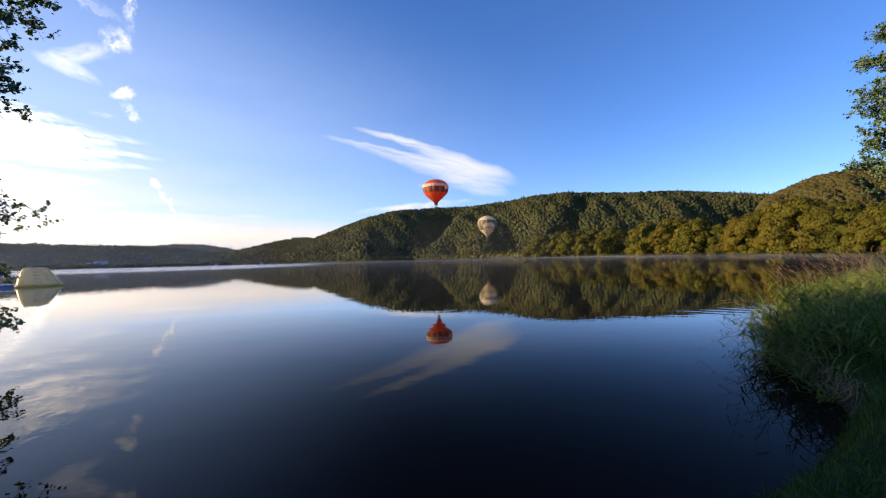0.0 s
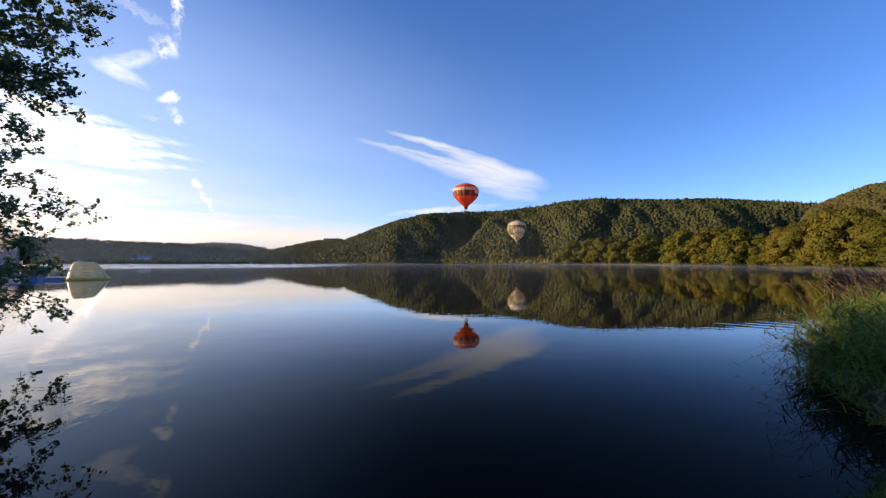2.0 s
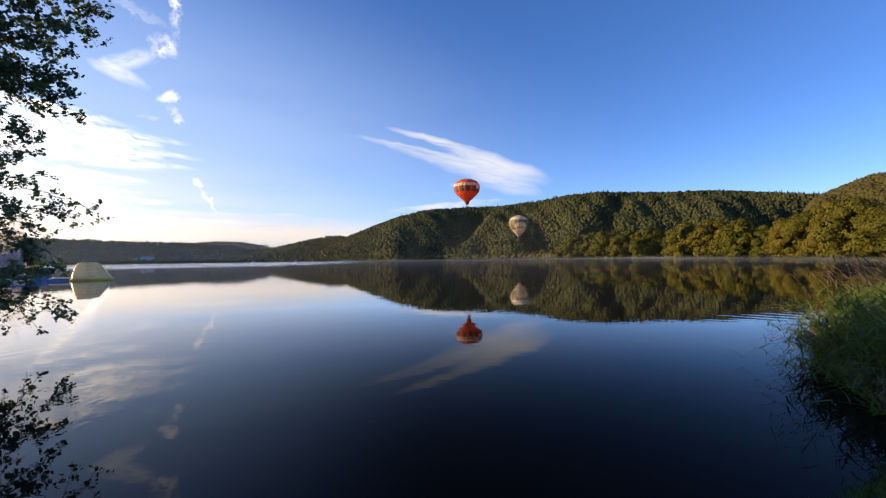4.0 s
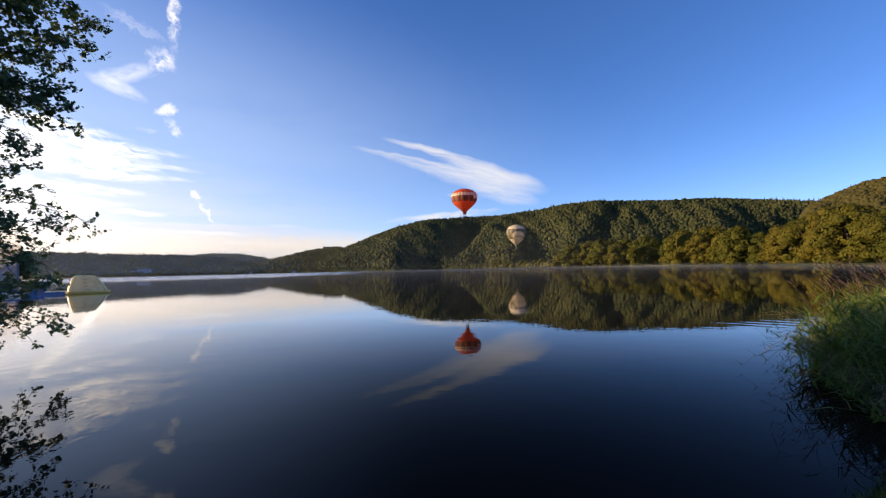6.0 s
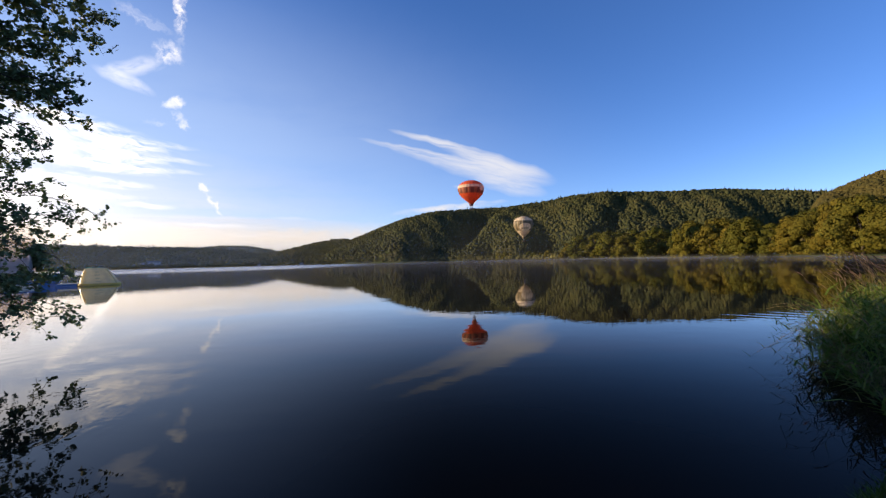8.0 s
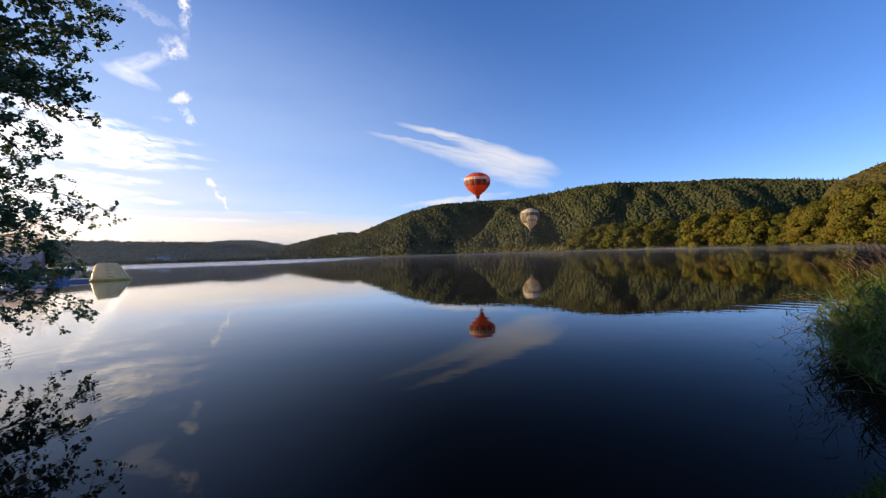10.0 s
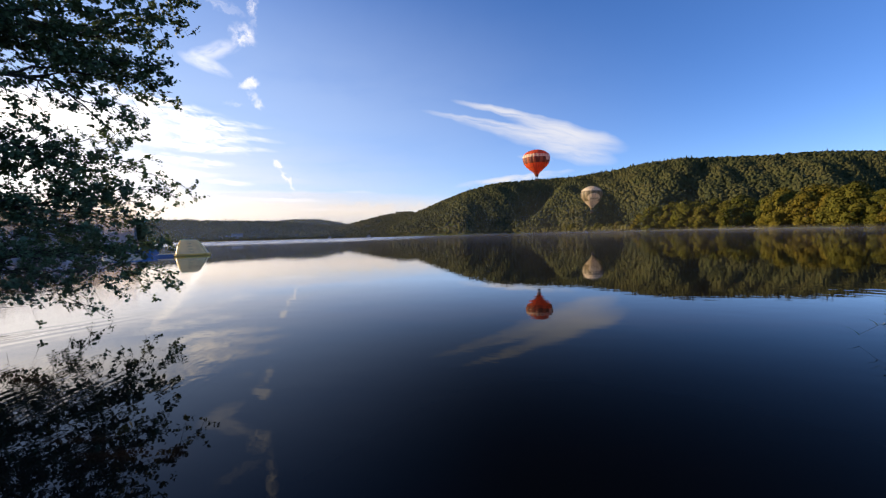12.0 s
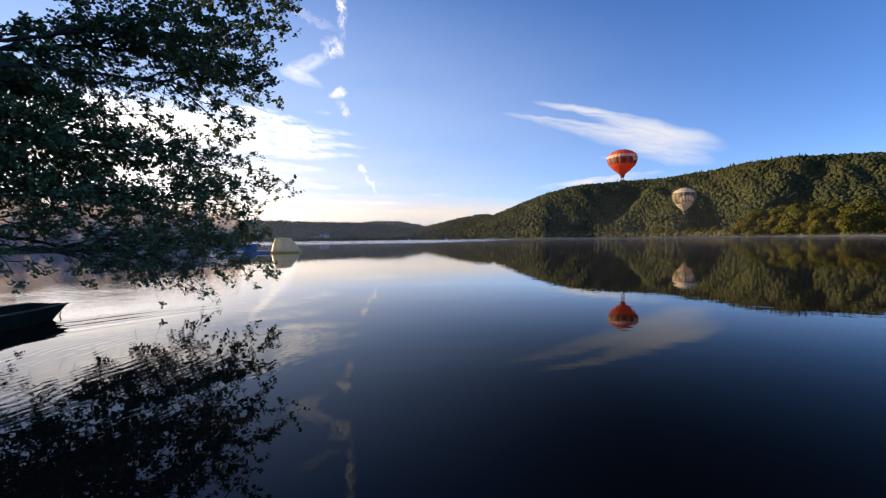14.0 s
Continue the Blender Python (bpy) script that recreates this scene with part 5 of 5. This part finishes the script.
def inflatable_block(label, az, d, sx, sy, sz, mat, cap, turn):
    at = polar(az, 0, d)
    t = thing("inflatable_platform", label, "inflatable", "water park", at=(at[0], at[1], -0.08))
    t.rotation_euler = (0, 0, radians(turn))
    part("body", puffy(sx, sy, sz, 0.93, 0.2), mat, t, smooth=True)
    bm = puffy(sx * 0.86, sy * 0.8, 0.12, 0.95, 0.05)
    bmesh.ops.translate(bm, verts=bm.verts, vec=(0, 0, sz * 0.97))
    part("deck", bm, cap, t, smooth=True)
    for s in (-1, 1):
        part("handle", tube(bent((sx * 0.3 * s, -0.2, sz + 0.06), (sx * 0.3 * s, 0.2, sz + 0.06), 0.14), [0.025] * 8, 6, GREYV, "handle"), None, t)


inflatable_block("blue inflatable block beyond the yellow climbing block", -46.2, 84.0, 2.6, 2.0, 1.15, BLUEV, BLUEV, 42)
inflatable_block("low pale blue inflatable walkway on the water", -44.4, 63.0, 2.6, 1.2, 0.35, BLUEV, PALEV, 42)
inflatable_block("low pale inflatable ring platform under the branches", -48.5, 66.0, 3.4, 2.2, 0.5, PALEV, BLUEV, 20)

# ---- moored boat ----
HULL = plain("dark_green_boat_paint", (0.018, 0.027, 0.022), 0.7, scale=4, vary=0.3, bump=0.3, spec=0.03)
RIM = plain("worn_pale_rail", (0.07, 0.075, 0.07), 0.75, scale=7, vary=0.3, bump=0.3)
PLANK = plain("grey_boat_plank", (0.12, 0.10, 0.08), 0.75, scale=7, vary=0.3, bump=0.5)
ROPE = plain("pale_rope", (0.32, 0.28, 0.22), 0.9, scale=40, vary=0.2, bump=0.8)


def rowing_boat():
    bow = np.array([-11.38, 5.36, 0])
    way = np.array([0.30, -0.954, 0])
    t = thing("rowing_boat", "dark green flat wooden rowing boat moored under the tree", "boat", at=tuple(bow))
    t.rotation_euler = (0, 0, math.atan2(way[1], way[0]))
    L, n = 4.4, 20

    def section(s, inset=0.0):
        beam = 0.70 * (1 - max(0, 1 - s / 0.45) ** 2 * 0.40) - inset
        sheer = 0.27 + 0.03 * (1 - s) ** 2
        floor = -0.12 + inset * 1.2 + 0.10 * max(0, 1 - s / 0.3) ** 2
        x = L * s - 0.16 * (1 - s) * 0
        return [(x - 0.20 * (1 - s) ** 4, -beam, sheer), (x + 0.08 * (1 - s), -beam * 0.80, floor), (x + 0.08 * (1 - s), beam * 0.80, floor), (x - 0.20 * (1 - s) ** 4, beam, sheer)]

    bm = bmesh.new()
    rows_o = [[bm.verts.new(p) for p in section(s)] for s in np.linspace(0, 1, n)]
    rows_i = [[bm.verts.new(p) for p in section(s, 0.035)] for s in np.linspace(0.012, 0.99, n)]
    for a, b in zip(rows_o[:-1], rows_o[1:]):
        for k in range(3):
            bm.faces.new((a[k], b[k], b[k + 1], a[k + 1]))
    for a, b in zip(rows_i[:-1], rows_i[1:]):
        for k in range(3):
            bm.faces.new((a[k + 1], b[k + 1], b[k], a[k]))
    for a, b in ((rows_o, rows_i),):
        for i in range(n - 1):
            bm.faces.new((a[i][0], b[i][0], b[i + 1][0], a[i + 1][0]))
            bm.faces.new((a[i][3], a[i + 1][3], b[i + 1][3], b[i][3]))
    bm.faces.new(rows_o[0])
    bm.faces.new(rows_o[-1][::-1])
    bm.faces.new(rows_i[0][::-1])
    bm.faces.new(rows_i[-1])
    bmesh.ops.recalc_face_normals(bm, faces=bm.faces)
    part("hull", bm, HULL, t)
    for side in (0, 3):
        line = [section(s)[side] for s in np.linspace(0, 1, n)]
        part("gunwale", tube(line, [0.017] * n, 6, RIM, "gunwale"), None, t, "worn pale rubbing rail")
    for s in (0.28, 0.55, 0.82):
        sec = section(s, 0.04)
        bm = bmesh.new()
        bmesh.ops.create_cube(bm, size=1, matrix=Matrix.Translation((sec[0][0], 0, 0.19)) @ Matrix.Diagonal((0.24, sec[3][1] * 1.86, 0.035, 1)))
        bmesh.ops.bevel(bm, geom=bm.edges[:], offset=0.008, segments=1, affect="EDGES")
        part("thwart", bm, PLANK, t, "grey plank seat")
    bm = bmesh.new()
    bmesh.ops.create_cone(bm, segments=10, radius1=0.03, radius2=0.03, depth=0.08, cap_ends=True, matrix=Matrix.Translation((-0.22, 0, 0.25)) @ Matrix.Rotation(1.57, 4, "Y"))
    part("bow_ring", bm, RIM, t)
    part("mooring_rope", tube(np.array([(-0.26, 0, 0.25), (-0.36, 0.02, 0.18), (-0.40, 0.05, 0.08), (-0.32, 0.08, -0.05)]), [0.012] * 4, 6, ROPE, "mooring_rope"), None, t)


rowing_boat()

# ---- house on the far shore ----
WALLW = plain("pale_plaster_wall", (0.26, 0.27, 0.28), 0.85, scale=0.4, vary=0.08, bump=0.2)
ROOF = plain("slate_roof", (0.12, 0.14, 0.17), 0.6, scale=0.5, vary=0.25, bump=0.4)
PANE = plain("dark_window_glass", (0.03, 0.04, 0.05), 0.12, scale=1, vary=0.1, bump=0.0)
FRAMEW = plain("white_window_frame", (0.75, 0.75, 0.74), 0.5, scale=2, vary=0.05)


def box(bm, x0, x1, y0, y1, z0, z1):
    bmesh.ops.create_cube(bm, size=1, matrix=Matrix.Translation(((x0 + x1) / 2, (y0 + y1) / 2, (z0 + z1) / 2)) @ Matrix.Diagonal((x1 - x0, y1 - y0, z1 - z0, 1)))


def lake_house(label, az, el, d, wide, deep, storeys, bays, turn=0.0):
    at = polar(az, el, d)
    t = thing("house", label, "house", "houses across the lake", at=(at[0], at[1], at[2] - 0.2))
    t.rotation_euler = (0, 0, radians(turn - az))
    hh = storeys * 2.9
    bm = bmesh.new()
    box(bm, -wide / 2, wide / 2, 0, deep, -at[2], hh)
    part("wall", bm, WALLW, t)
    bm = bmesh.new()
    e = 0.7
    v = [bm.verts.new(p) for p in ((-wide / 2 - e, -e, hh), (wide / 2 + e, -e, hh), (wide / 2 + e, deep + e, hh), (-wide / 2 - e, deep + e, hh), (-wide / 2 + 2, deep / 2, hh + deep * 0.36), (wide / 2 - 2, deep / 2, hh + deep * 0.36))]
    for q in ((0, 1, 5, 4), (1, 2, 5), (2, 3, 4, 5), (3, 0, 4), (3, 2, 1, 0)):
        bm.faces.new([v[k] for k in q])
    part("roof", bm, ROOF, t)
    for s in range(storeys):
        for b in range(bays):
            x = (b + 0.5) / bays * wide - wide / 2
            z = s * 2.9 + 1.0
            bm = bmesh.new()
            box(bm, x - 0.75, x + 0.75, -0.06, 0.05, z - 0.05, z + 1.55)
            win = part("window", bm, FRAMEW, t)
            bm = bmesh.new()
            box(bm, x - 0.62, x + 0.62, -0.09, -0.05, z + 0.08, z + 1.42)
            part("pane", bm, PANE, win)


lake_house("long white lakeside hotel with slate roof among trees", -37.5, 0.30, 1430.0, 32, 11, 3, 9)
lake_house("small white house among the trees across the lake", -38.5, 0.24, 1425.0, 11, 9, 2, 3, 12)
lake_house("low white boathouse at the foot of the far hill", -27.0, -0.02, 1295.0, 9, 8, 1, 3)
lake_house("small white house on the far shore", -22.2, -0.02, 1165.0, 9, 7, 1, 2)

# ---- mist imitated by sheets over the lake ----


def mist_sheets(label, inset, az0, az1, tall, mat=MIST_PAINT, layers=4):
    """Several see-through sheets along the far shore, layered to imitate low mist."""
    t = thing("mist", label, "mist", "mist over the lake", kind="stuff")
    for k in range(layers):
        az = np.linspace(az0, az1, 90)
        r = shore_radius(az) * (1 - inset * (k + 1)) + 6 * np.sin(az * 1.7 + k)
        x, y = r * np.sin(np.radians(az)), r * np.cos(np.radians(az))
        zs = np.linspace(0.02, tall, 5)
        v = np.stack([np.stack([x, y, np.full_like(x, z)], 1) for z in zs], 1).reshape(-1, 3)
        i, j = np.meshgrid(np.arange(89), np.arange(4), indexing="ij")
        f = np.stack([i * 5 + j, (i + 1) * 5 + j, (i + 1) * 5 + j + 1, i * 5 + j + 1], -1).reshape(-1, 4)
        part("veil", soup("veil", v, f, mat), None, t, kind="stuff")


mist_sheets("thin tinted sheets imitating mist along the far shore of the lake", 0.10, -46.5, 46, 8.0, layers=3)
mist_sheets("thicker warm-tinted sheets imitating mist over the water beneath the alder", 0.07, -100, -47, 26.0, THICK_MIST_PAINT, 4)

def make_low_mist_paint(thick):
    """Mist painted on a see-through sheet, denser with distance and leftwards, in drifting patches."""
    m, N, out = material("low_mist_sheet")
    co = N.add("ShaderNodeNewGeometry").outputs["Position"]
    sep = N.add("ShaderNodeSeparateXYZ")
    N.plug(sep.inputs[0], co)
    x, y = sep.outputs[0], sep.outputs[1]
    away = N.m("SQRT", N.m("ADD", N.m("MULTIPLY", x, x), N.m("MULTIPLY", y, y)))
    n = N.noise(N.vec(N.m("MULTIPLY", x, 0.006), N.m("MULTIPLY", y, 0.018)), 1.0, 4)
    # denser to the left: stands in for mist glowing towards the sun
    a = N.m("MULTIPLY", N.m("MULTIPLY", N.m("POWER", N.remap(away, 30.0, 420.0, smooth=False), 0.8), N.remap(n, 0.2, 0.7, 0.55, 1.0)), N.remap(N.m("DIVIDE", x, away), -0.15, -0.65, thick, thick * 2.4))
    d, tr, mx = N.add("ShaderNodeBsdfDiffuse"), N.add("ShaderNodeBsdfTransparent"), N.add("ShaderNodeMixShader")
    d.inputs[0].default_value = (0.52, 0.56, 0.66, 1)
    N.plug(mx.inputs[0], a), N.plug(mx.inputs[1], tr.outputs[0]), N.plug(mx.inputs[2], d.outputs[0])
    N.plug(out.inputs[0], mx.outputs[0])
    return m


def low_mist_sheet():
    az = np.linspace(-46, 48, 95)
    q = np.linspace(0, 1, 12)
    r = 30 + (shore_radius(az)[:, None] - 34) * q[None] ** 1.6
    x, y = r * np.sin(np.radians(az))[:, None], r * np.cos(np.radians(az))[:, None]
    v = np.stack([x, y, x * 0 + 0.14], -1).reshape(-1, 3)
    i, j = np.meshgrid(np.arange(94), np.arange(11), indexing="ij")
    f = np.stack([i * 12 + j, i * 12 + j + 1, (i + 1) * 12 + j + 1, (i + 1) * 12 + j], -1).reshape(-1, 4)
    t = thing("mist", "pale see-through sheet imitating thin mist on the open water", "mist", "mist over the lake", kind="stuff")
    part("veil", soup("veil", v, f[:, ::-1], make_low_mist_paint(0.14)), None, t, kind="stuff")


low_mist_sheet()

# ---- haze painted on sheets in the long view down the lake ----
HAZE_PAINT = make_haze_paint(0.10, -18.5, -30.0)
FAR_HAZE_PAINT = make_haze_paint(0.30, -18.5, -24.0, 0.06, (0.24, 0.28, 0.36, 1))
THIN_HAZE_PAINT = make_haze_paint(0.055, 30.0, -14.0, tint=(0.34, 0.35, 0.40, 1))


def haze_sheet(label, r, az0, az1, tall, mat=HAZE_PAINT):
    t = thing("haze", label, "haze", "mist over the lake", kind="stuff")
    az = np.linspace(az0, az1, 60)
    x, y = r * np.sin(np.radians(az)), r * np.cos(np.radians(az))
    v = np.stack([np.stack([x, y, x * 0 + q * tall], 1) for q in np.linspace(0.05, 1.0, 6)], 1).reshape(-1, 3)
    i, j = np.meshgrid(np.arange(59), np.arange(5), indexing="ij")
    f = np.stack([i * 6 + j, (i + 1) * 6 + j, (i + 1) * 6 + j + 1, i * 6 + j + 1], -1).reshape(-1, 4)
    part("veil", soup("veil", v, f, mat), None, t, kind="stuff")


haze_sheet("bluish tinted sheet imitating haze before the far wooded ridge", 1225.0, -46.5, -17.0, 120.0)
haze_sheet("bluish tinted sheet imitating haze before the distant hill", 3100.0, -46.5, -18.0, 240.0, FAR_HAZE_PAINT)
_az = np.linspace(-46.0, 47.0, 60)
haze_sheet("faint tinted sheet imitating haze before the long wooded hill", shore_radius(_az) * 0.965, -46.0, 47.0, shore_radius(_az) * 0.155, THIN_HAZE_PAINT)
